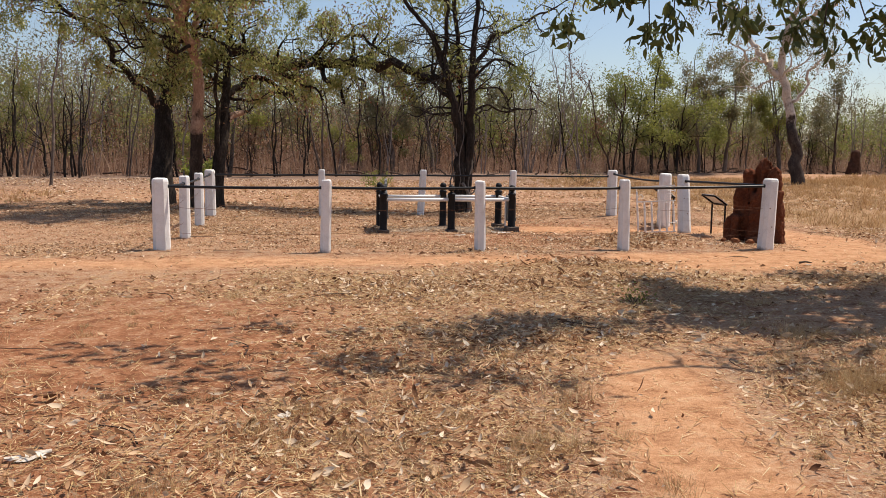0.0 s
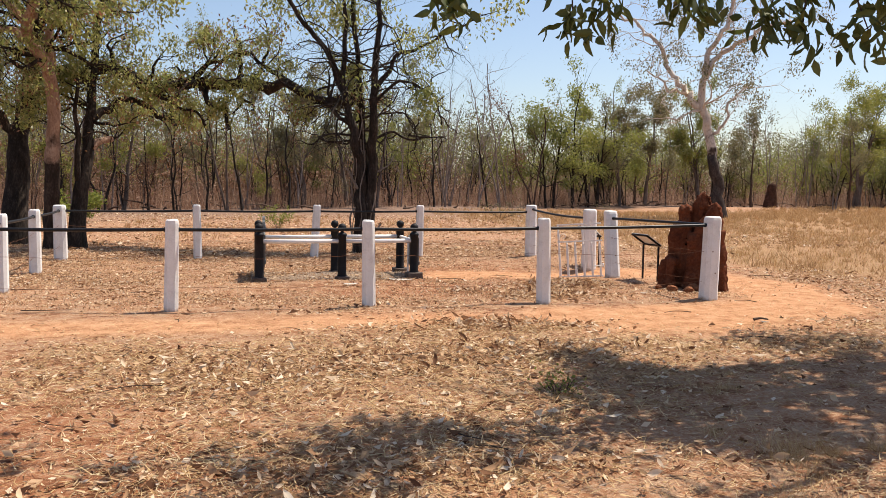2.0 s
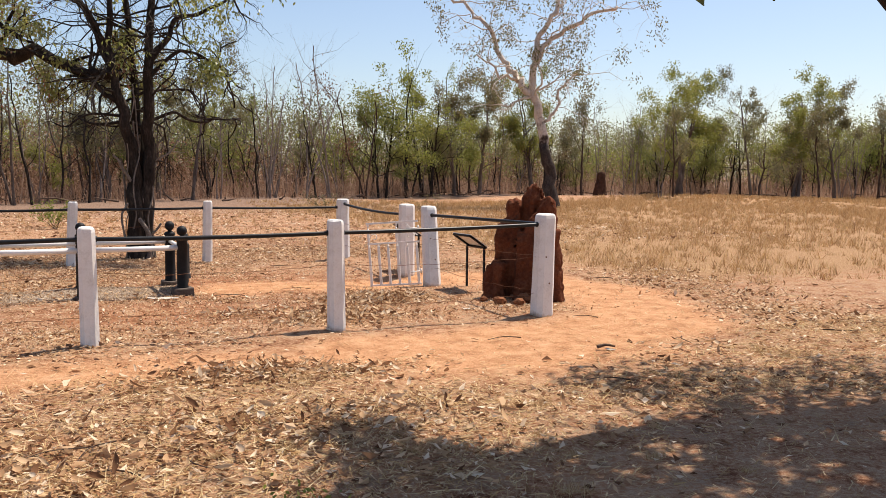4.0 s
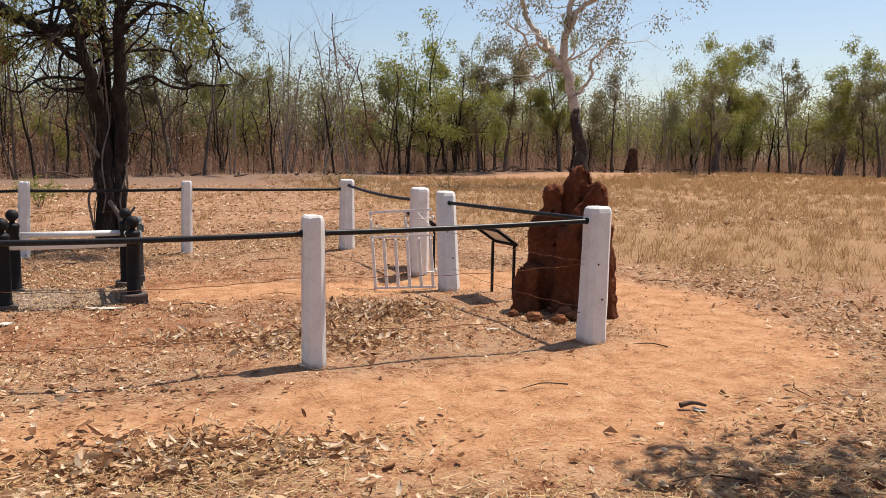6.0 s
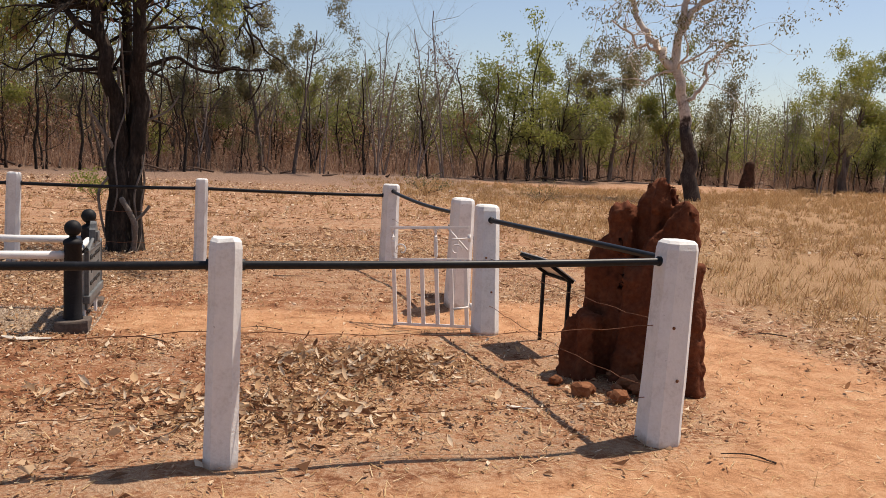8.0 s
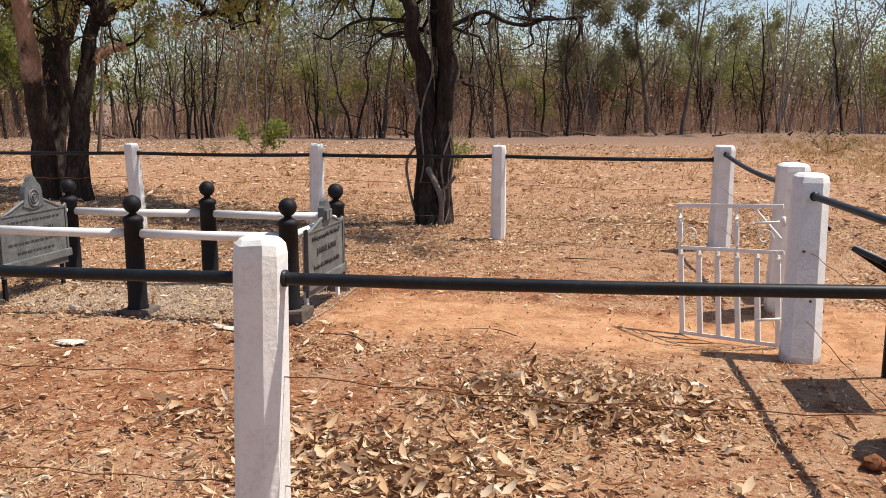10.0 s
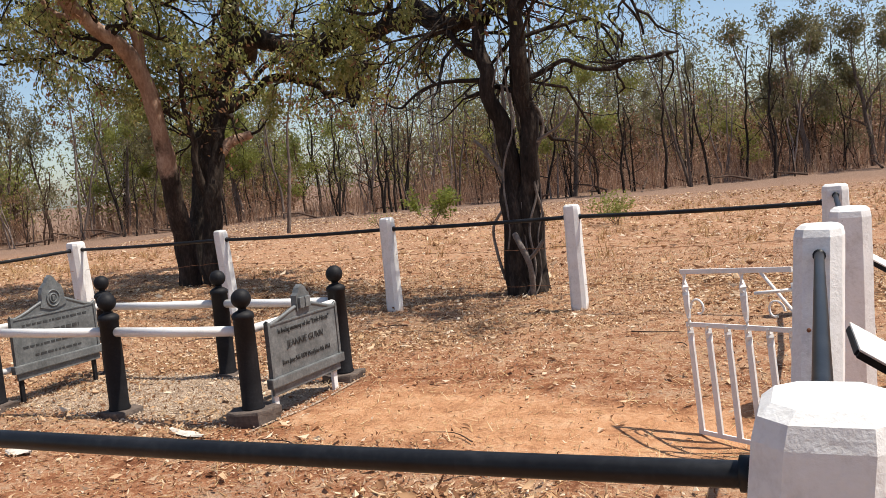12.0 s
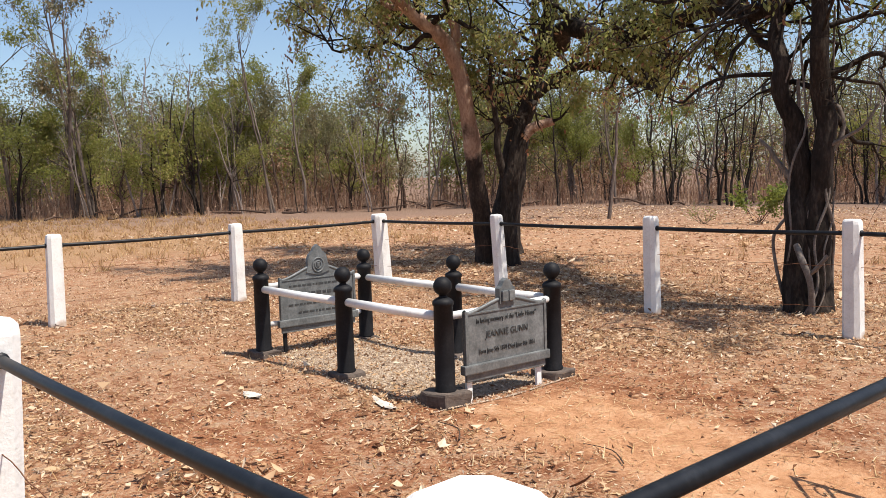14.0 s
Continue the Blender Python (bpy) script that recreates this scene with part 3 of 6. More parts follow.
# ---- gate ----
def make_gate():
    hinge, tip = Vector((-0.13, 3.00, 0.03)), Vector((-0.69, 3.41, 0.03))
    wide = (tip - hinge).length
    e = empty("gate", hinge, math.degrees(math.atan2(tip.y - hinge.y, tip.x - hinge.x)), "low white wrought-iron gate sagging open on its hinges", "gate")
    e.matrix_world = e.matrix_world @ pose(0, 0, 0, 0, 4.6, 0)
    for z, name in ((-0.05, "bottom_rail"), (0.515, "middle_rail"), (0.79, "top_rail")):
        part(name, box(bmesh.new(), (-0.02, -0.006, z - 0.012), (wide + 0.012, 0.006, z + 0.012), 0.002), WHITE_IRON, e)
    for i in range(6):
        x = 0.02 + (wide - 0.03) * i / 5
        tall = i in (2, 5)
        top = 0.79 if tall else 0.515
        bm = bmesh.new()
        rows, last = 15 if not tall else 22, None
        for k in range(rows):
            z = -0.05 + (top + 0.05) * k / (rows - 1)
            a = 0.0 if z < 0.44 else math.pi * min((z - 0.44) / 0.13, 1)
            if tall and z > 0.66:
                a = math.pi + math.pi * min((z - 0.66) / 0.12, 1)
            c, s = math.cos(a) * 0.017, math.sin(a) * 0.017
            ring = [bm.verts.new((x + c * u - s * w * 0.35, s * u + c * w * 0.35, z)) for u, w in ((-1, -1), (1, -1), (1, 1), (-1, 1))]
            if last:
                for j in range(4):
                    bm.faces.new((last[j], last[(j + 1) % 4], ring[(j + 1) % 4], ring[j]))
            last = ring
        part("bar", bm, WHITE_IRON, e)
    for x0, sgn in ((wide - 0.02, -1), (0.03, 1)):
        buf = Buf()
        pts = []
        for k in range(19):
            a = k / 18 * 1.6 * math.pi
            r = 0.055 * (1 - 0.55 * k / 18)
            pts.append((x0 + sgn * (0.07 - r * math.cos(a)), 0, 0.60 + r * math.sin(a)))
        buf.tube(pts, [0.006] * 19, 6)
        buf.make("scroll", WHITE_IRON, e)
    buf = Buf()
    buf.tube([(0.0, 0, 0.60), (0.17, 0, 0.785)], [0.008, 0.008], 6)
    buf.make("brace", WHITE_IRON, e)
    for z in (0.12, 0.70):
        buf = Buf()
        buf.tube([(-0.02, 0, z - 0.03), (-0.02, 0, z + 0.03)], [0.013] * 2, 10, cap=True)
        buf.tube([(-0.02, 0, z), (0.09, 0.13, z)], [0.008] * 2, 8, cap=True)
        buf.make("hinge", WHITE_IRON, e)


make_gate()


# ---- grave ----
def grave_post(x, y, half, tall):
    """A round column with a ball on a rough stone block of the given half width and height."""
    e = empty("grave_post", (x, y, 0), random.uniform(-6, 6), "black cast-iron round post with a ball finial on a stone block", "grave post", "six black posts of the grave surround")
    bm = box(bmesh.new(), (-half, -half, -0.05), (half, half, tall), 0.016)
    bmesh.ops.subdivide_edges(bm, edges=list(bm.edges), cuts=2, use_grid_fill=True)
    for v in bm.verts:
        q = v.co * 9 + Vector((x, y, 0))
        v.co += Vector((noise.noise(q), noise.noise(q + Vector((0, 0, 5))), 0.6 * noise.noise(q * 1.7) if v.co.z > 0 else 0)) * 0.022
    part("base_block", bm, STONE, e, "rough dark stone block")
    z = tall - 0.012
    part("column", lathe(bmesh.new(), [(0.071, z), (0.071, z + 0.02), (0.064, z + 0.035), (0.063, 0.35), (0.061, 0.628), (0.068, 0.634), (0.068, 0.655), (0.057, 0.668), (0.036, 0.68)], 24), BLACK_IRON, e)
    prof = [(0.034, 0.676), (0.024, 0.689), (0.024, 0.699)] + [(max(0.060 * math.sin(a), 0.004), 0.752 - 0.060 * math.cos(a)) for a in np.linspace(0.42, 3.08, 12)]
    part("ball_finial", lathe(bmesh.new(), prof, 20), BLACK_IRON, e)


# the surround stands slightly askew; near row, then far row
NEAR_ROW = ((-5.47, 2.735, 0.10, 0.045), (-4.29, 2.80, 0.10, 0.045), (-3.21, 2.865, 0.118, 0.085))
FAR_ROW = ((-5.47, 3.755, 0.085, 0.02), (-4.295, 3.84, 0.085, 0.02), (-3.245, 3.88, 0.115, 0.05))
for gx, gy, half, tall in NEAR_ROW + FAR_ROW:
    grave_post(gx, gy, half, tall)


def grave_rail(p, q, z, r=0.03):
    p, q = Vector((*p, z)), Vector((*q, z))
    d = (q - p).normalized()
    buf = Buf()
    buf.tube([Vector(), (q - p) * 0.5 - Vector((0, 0, 0.004)), q - p], [r] * 3, 14, cap=True)
    e = empty("grave_rail", p, 0, "white painted pipe rail between the black grave posts", "grave rail", "white rails of the grave surround")
    buf.make("pipe", WHITE_IRON, e)


def between(p, q, z, r=0.03):
    """A rail from post to post, its ends just inside the columns."""
    p, q = Vector(p[:2]), Vector(q[:2])
    d = (q - p).normalized() * 0.055
    grave_rail(p + d, q - d, z, r)


for row in (NEAR_ROW, FAR_ROW):
    for p, q in zip(row, row[1:]):
        between(p, q, 0.555, 0.031)
between(NEAR_ROW[2], FAR_ROW[2], 0.555, 0.026)
between(NEAR_ROW[0], FAR_ROW[0], 0.57, 0.026)
between(NEAR_ROW[0], FAR_ROW[0], 0.25, 0.022)


def outline_slab(pts, x0, x1, bevel=0.004):
    """A slab in the y-z plane between x0 and x1."""
    bm = bmesh.new()
    a = [bm.verts.new((x0, y, z)) for y, z in pts]
    b = [bm.verts.new((x1, y, z)) for y, z in pts]
    bm.faces.new(a[::-1])
    bm.faces.new(b)
    n = len(pts)
    for i in range(n):
        bm.faces.new((a[i], a[(i + 1) % n], b[(i + 1) % n], b[i]))
    bmesh.ops.recalc_face_normals(bm, faces=bm.faces)
    return bm


def lettering(text, size, at, parent, squeeze=1.0):
    """Raised letters facing +x, centred at (y, z) on the plaque."""
    c = bpy.data.curves.new("letters", "FONT")
    c.body, c.size, c.extrude, c.align_x, c.align_y, c.resolution_u = text, size, 0.0025, "CENTER", "CENTER", 2
    o = bpy.data.objects.new("letters", c)
    scene.collection.objects.link(o)
    me = bpy.data.meshes.new_from_object(o.evaluated_get(bpy.context.evaluated_depsgraph_get()))
    bpy.data.objects.remove(o)
    me.transform(Matrix(((0, 0, 1, at[0]), (squeeze, 0, 0, at[1]), (0, 1, 0, at[2]), (0, 0, 0, 1))))
    return link("lettering", me, LETTER, parent, "dark raised lettering")


def headboard(x, y0, y1, zlo, zhi, peak, crest, label):
    """A cast plaque with an ogee top on two white legs, lettered on the side that faces +x."""
    e = empty("headboard", (x, (y0 + y1) / 2, 0), 0, label, "headboard", "two plaques at the ends of the grave")
    h = (y1 - y0) / 2
    top = []
    for i in range(29):
        u = -1 + 2 * i / 28
        q = max(0, 1 - abs(u))
        z = zhi + (peak - zhi) * (q * q * (3 - 2 * q)) * 0.95 + (0.018 if abs(u) > 0.93 else 0)
        top.append((u * h, z))
    pts = [(-h, zlo), (h, zlo)] + top[::-1]
    part("plate", outline_slab(pts, -0.012, 0.012), PLAQUE, e)
    buf = Buf()
    buf.tube([(0.006, y, z) for y, z in top], [0.013] * len(top), 8)
    buf.make("top_moulding", PLAQUE, e)
    part("bottom_moulding", box(bmesh.new(), (-0.02, -h - 0.02, zlo - 0.05), (0.03, h + 0.02, zlo + 0.012), 0.008), PLAQUE, e)
    part("lower_panel", box(bmesh.new(), (-0.01, -h + 0.01, zlo - 0.10), (0.01, h - 0.01, zlo - 0.05), 0.004), PLAQUE, e)
    for s in (-1, 1):
        part("border", box(bmesh.new(), (0.010, s * h - (0.022 if s > 0 else 0), zlo), (0.020, s * h + (0.022 if s < 0 else 0), zhi + 0.015), 0.003), PLAQUE, e)
        if crest == "book":
            part("leg", box(bmesh.new(), (-0.035, s * (h - 0.05) - 0.022, -0.03), (-0.012, s * (h - 0.05) + 0.022, zhi - 0.02), 0.004), WHITE_IRON, e, "white painted iron leg")
        else:
            part("leg", box(bmesh.new(), (-0.035, s * (h - 0.05) - 0.016, -0.03), (-0.012, s * (h - 0.05) + 0.016, zhi - 0.02), 0.004), BLACK_IRON, e, "black iron leg")
    part("inner_border", box(bmesh.new(), (0.010, -h + 0.02, zhi - 0.008), (0.018, h - 0.02, zhi + 0.004), 0.002), PLAQUE, e)
    if crest == "book":
        part("crest_block", outline_slab([(-0.068, zhi + 0.035), (0.068, zhi + 0.035), (0.068, peak + 0.06), (0.048, peak + 0.075), (0.03, peak + 0.105), (0.0, peak + 0.125), (-0.03, peak + 0.105), (-0.048, peak + 0.075), (-0.068, peak + 0.06)], -0.02, 0.024), PLAQUE, e)
        for s in (-1, 1):
            part("book_page", box(bmesh.new(), (0.022, 0.004 if s > 0 else -0.054, zhi + 0.05), (0.042, 0.054 if s > 0 else -0.004, peak + 0.045), 0.005), PLAQUE, e, "cast open-book page in relief")
        lettering("In loving memory of the \u201cLittle Missus\u201d", 0.047, (0.0145, 0, zhi - 0.055), e, 0.72)
        lettering("JEANNIE GUNN", 0.060, (0.0145, 0, (zhi + zlo) / 2 + 0.02), e, 0.9)
        lettering("Born June 5th 1870 Died June 9th 1961", 0.045, (0.0145, 0, zlo + 0.085), e, 0.70)
    else:
        shield = [(-0.115, zhi + 0.05), (-0.05, zhi + 0.03), (0.0, zhi + 0.02), (0.05, zhi + 0.03), (0.115, zhi + 0.05), (0.098, zhi + 0.10), (0.095, peak + 0.04), (0.08, peak + 0.085), (0.045, peak + 0.115), (0.025, peak + 0.15), (0.0, peak + 0.17), (-0.025, peak + 0.15), (-0.045, peak + 0.115), (-0.08, peak + 0.085), (-0.095, peak + 0.04), (-0.098, zhi + 0.10)]
        part("crest_shield", outline_slab(shield, -0.018, 0.022), PLAQUE, e)
        cx = zhi + 0.105
        for r in (0.03, 0.055):
            buf = Buf()
            buf.tube([(0.024, r * math.cos(a), cx + 1.1 * r * math.sin(a)) for a in np.linspace(0, 2 * math.pi, 17)], [0.006] * 17, 6)
            buf.make("crest_ring", PLAQUE, e)
        part("crest_boss", box(bmesh.new(), (0.018, -0.014, cx - 0.02), (0.034, 0.014, cx + 0.02), 0.006), PLAQUE, e)
        rb = random.Random(3)
        for k, (z, hh, wide) in enumerate(((zhi - 0.055, 0.014, 0.28), (zhi - 0.13, 0.026, 0.20), (zlo + 0.13, 0.014, 0.29), (zlo + 0.06, 0.014, 0.20))):
            y = -wide
            while y < wide:
                w = rb.uniform(0.014, 0.05)
                part("text_bar", box(bmesh.new(), (0.0105, y, z - hh / 2), (0.0155, min(y + w, wide), z + hh / 2)), LETTER, e, "dark raised lettering")
                y += w + 0.014


headboard(-3.135, 2.965, 3.69, 0.225, 0.565, 0.64, "book", "grey cast-metal memorial plaque with an open-book crest on white legs")
headboard(-5.40, 2.86, 3.60, 0.27, 0.615, 0.725, "shield", "grey cast-metal memorial plaque with a shield crest on white legs")


# ---- signs ----
def sign(x, y, label):
    e = empty("sign", (x, y, 0), 6, label, "sign", "low slanted signs outside the fence")
    lo, hi = (0.02, 0.53), (-0.20, 0.675)
    tilt = math.atan2(hi[1] - lo[1], lo[0] - hi[0])
    for yy in (-0.205, 0.205):
        part("leg", box(bmesh.new(), (-0.012, yy - 0.012, -0.1), (0.012, yy + 0.012, 0.53), 0.003), BLACK_IRON, e)
        part("side_bar", tilted(box(bmesh.new(), (-0.145, yy - 0.012, -0.012), (0.145, yy + 0.012, 0.012), 0.003), lo, hi, tilt), BLACK_IRON, e)
    for xx in (-0.14, 0.14):
        part("cross_bar", tilted(box(bmesh.new(), (xx - 0.012, -0.192, -0.011), (xx + 0.012, 0.192, 0.011), 0.003), lo, hi, tilt), BLACK_IRON, e)
    part("panel", tilted(box(bmesh.new(), (-0.150, -0.225, 0.013), (0.150, 0.225, 0.021), 0.002), lo, hi, tilt), SIGN_FACE, e, "pale sign panel facing up")


def tilted(bm, lo, hi, tilt):
    m = Matrix.Translation(((lo[0] + hi[0]) / 2, 0, (lo[1] + hi[1]) / 2)) @ Matrix.Rotation(tilt, 4, "Y")
    bmesh.ops.transform(bm, matrix=m, verts=bm.verts)
    return bm


sign(0.31, 2.23, "small slanted information sign on thin black legs beside the mound")
sign(0.31, 4.42, "small slanted information sign on thin black legs beyond the gate")


# ---- termite mound ----
def fin(bm, cx, cy, h, rx, ry, turn, lean, rnd):
    rows, sides, rings = 26, 26, []
    c, s = math.cos(turn), math.sin(turn)
    for i in range(rows):
        q = i / (rows - 1)
        k = (1 - 0.30 * q ** 1.4) * math.sqrt(max(1 - max((q - 0.86) / 0.14, 0) ** 2, 0.02)) * (1 + 0.14 * (1 - q) ** 6)
        ring = []
        for j in range(sides):
            a = 2 * math.pi * j / sides
            p = Vector((rx * k * math.cos(a), ry * k * math.sin(a), q * h))
            p = Vector((p.x * c - p.y * s + cx + lean[0] * q, p.x * s + p.y * c + cy + lean[1] * q, p.z - 0.03))
            out = Vector((p.x - cx, p.y - cy, 0))
            if out.length > 1e-5:
                out.normalize()
            flute = 0.10 * noise.noise(Vector((p.x * 11, p.y * 11, p.z * 1.1)))
            lump = 0.07 * noise.noise(p * 5.5) + 0.035 * noise.noise(p * 17) + 0.016 * noise.noise(p * 40)
            p = p + out * (flute + lump) * 0.62 + Vector((0, 0, 0.10 * q * noise.noise(Vector((p.x * 14, p.y * 14, 1)))))
            ring.append(bm.verts.new(p))
        rings.append(ring)
    for a, b in zip(rings, rings[1:]):
        for j in range(sides):
            bm.faces.new((a[j], a[(j + 1) % sides], b[(j + 1) % sides], b[j]))
    bm.faces.new(rings[-1])
    bm.faces.new(rings[0][::-1])


def make_mound():
    bm, rnd = bmesh.new(), random.Random(2)
    for f in ((0.70, 1.50, 1.34, 0.17, 0.21, 0.2, (0.02, -0.02)), (0.52, 1.56, 1.20, 0.14, 0.20, -0.3, (0.0, 0.0)), (0.74, 1.20, 1.20, 0.12, 0.17, 0.1, (0.03, 0.03)),
              (0.60, 1.22, 1.00, 0.11, 0.15, 0.5, (0.03, 0.05)), (0.77, 1.38, 1.10, 0.12, 0.17, -0.2, (0.0, 0.03)), (0.38, 1.62, 0.92, 0.11, 0.15, 0.3, (0.04, 0.02)),
              (0.19, 1.50, 0.44, 0.12, 0.15, 0.0, (0.03, 0.0)), (0.68, 1.00, 0.86, 0.12, 0.13, 0.6, (0.0, 0.05)), (0.72, 1.66, 0.95, 0.13, 0.16, 0.0, (0.0, -0.04)), (0.50, 1.30, 0.80, 0.11, 0.14, 0.9, (0.03, 0.05))):
        fin(bm, *f, rnd)
    bmesh.ops.recalc_face_normals(bm, faces=bm.faces)
    rough = part("termite_mound", bm, MOUND)
    fuse = rough.modifiers.new("fuse", "REMESH")
    fuse.mode, fuse.voxel_size, fuse.use_smooth_shade = "VOXEL", 0.016, True
    me = bpy.data.meshes.new_from_object(rough.evaluated_get(bpy.context.evaluated_depsgraph_get()))
    bpy.data.objects.remove(rough)
    for v in me.vertices:
        p = v.co.copy()
        flute = noise.noise(Vector((p.x * 13, p.y * 13, p.z * 0.9))) * 0.045
        crust = noise.noise(p * 13) * 0.009 + noise.noise(p * 34) * (0.005 + 0.010 * min(1, max(0, (p.z - 0.8) * 2))) + noise.noise(p * 70) * 0.004
        v.co = p + Vector(v.normal) * (flute + crust)
    ob = link("termite_mound", me, MOUND)
    tagged(ob, "tall fluted red-brown termite mound beside the corner post", "termite mound")
    rc = random.Random(8)
    for k in range(15):
        x, y, r = rc.gauss(0.25, 0.18), rc.gauss(0.95, 0.22), rc.uniform(0.025, 0.075)
        cb = bmesh.new()
        bmesh.ops.create_icosphere(cb, subdivisions=2, radius=r)
        for v in cb.verts:
            v.co *= 1 + 0.45 * noise.noise(v.co * (1.4 / r) + Vector((k * 7, 0, 0)))
            v.co.z *= 0.75
        ob = part("earth_clod", cb, CLOD)
        ob.location = (x, y, r * 0.45)
        tagged(ob, "broken lump of red termite earth lying on the soil", "clod", "lumps fallen from the mound")


make_mound()


def far_mound():
    bm, rnd = bmesh.new(), random.Random(6)
    for f in ((0.0, 0.0, 1.75, 0.34, 0.38, 0.2, (0.1, 0.0)), (0.25, 0.1, 1.25, 0.26, 0.30, 0.6, (0.0, 0.0)), (-0.3, 0.0, 1.0, 0.24, 0.28, 0.0, (0.1, 0.0))):
        fin(bm, *f, rnd)
    bmesh.ops.recalc_face_normals(bm, faces=bm.faces)
    rough = part("termite_mound", bm, SHADED_MOUND)
    fuse = rough.modifiers.new("fuse", "REMESH")
    fuse.mode, fuse.voxel_size, fuse.use_smooth_shade = "VOXEL", 0.06, True
    me = bpy.data.meshes.new_from_object(rough.evaluated_get(bpy.context.evaluated_depsgraph_get()))
    bpy.data.objects.remove(rough)
    ob = link("termite_mound", me, SHADED_MOUND)
    ob.location = (29.6, 42.7, float(ground_z(29.6, 42.7)))
    tagged(ob, "conical termite mound at the woodland rim, coloured dark as in shade", "termite mound")


far_mound()


# ---- trees near the plot ----
def stem(buf, keys, r0, r1, sides=12, n=5, rough=0.18, flare=0.0, gnarl=0.0):
    pts = smooth_path(keys, n)
    if gnarl:
        pts = [p + gnarl * min(1, i / 3) * noise.noise_vector(p * 2.6) for i, p in enumerate(pts)]
    m = len(pts) - 1
    rad = [(r0 + (r1 - r0) * (i / m) ** 0.8) * (1 + flare * max(0, 1 - i / (m * 0.14)) ** 2) for i in range(m + 1)]
    buf.tube(pts, rad, sides, rough)
    return pts, rad


def sprout(buf, tips, pts, rad, lo, hi, count, length, rnd, depth=2, up=0.3, kids=3, wiggle=0.35, lift=0.05, size=0.6):
    """Branches off a limb between two shares of its length."""
    m = len(pts) - 1
    for _ in range(count):
        i = int(rnd.uniform(lo, hi) * m)
        d = Vector((rnd.uniform(-1, 1), rnd.uniform(-1, 1), rnd.uniform(-0.35, 0.8) + up))
        grow(buf, tips, pts[i], d, length * rnd.uniform(0.6, 1.2), max(rad[i] * size * rnd.uniform(0.5, 1), 0.016), depth, rnd, wiggle, lift, kids)


def crown(name, tips, per, length, width, material, parent, seed, droop=0.5, spread=0.12, share=1.0, label="", lump=1.0, far=False):
    """Leaves in clumps: only where a slow noise runs high do the twigs carry any."""
    rng = np.random.default_rng(seed)
    t = np.array([tuple(p) for p in tips])
    level = np.array([noise.noise(Vector(p) * lump + Vector((seed, 0, 0))) for p in t])
    t = t[level >= np.quantile(level, 1 - share)]
    spots = np.repeat(t, per, axis=0)
    v, f = (chips_of_leaf if far else leaves)(spots, length, width, rng, droop, spread)
    return shell(name, v, f, material, parent, label, smooth=False)


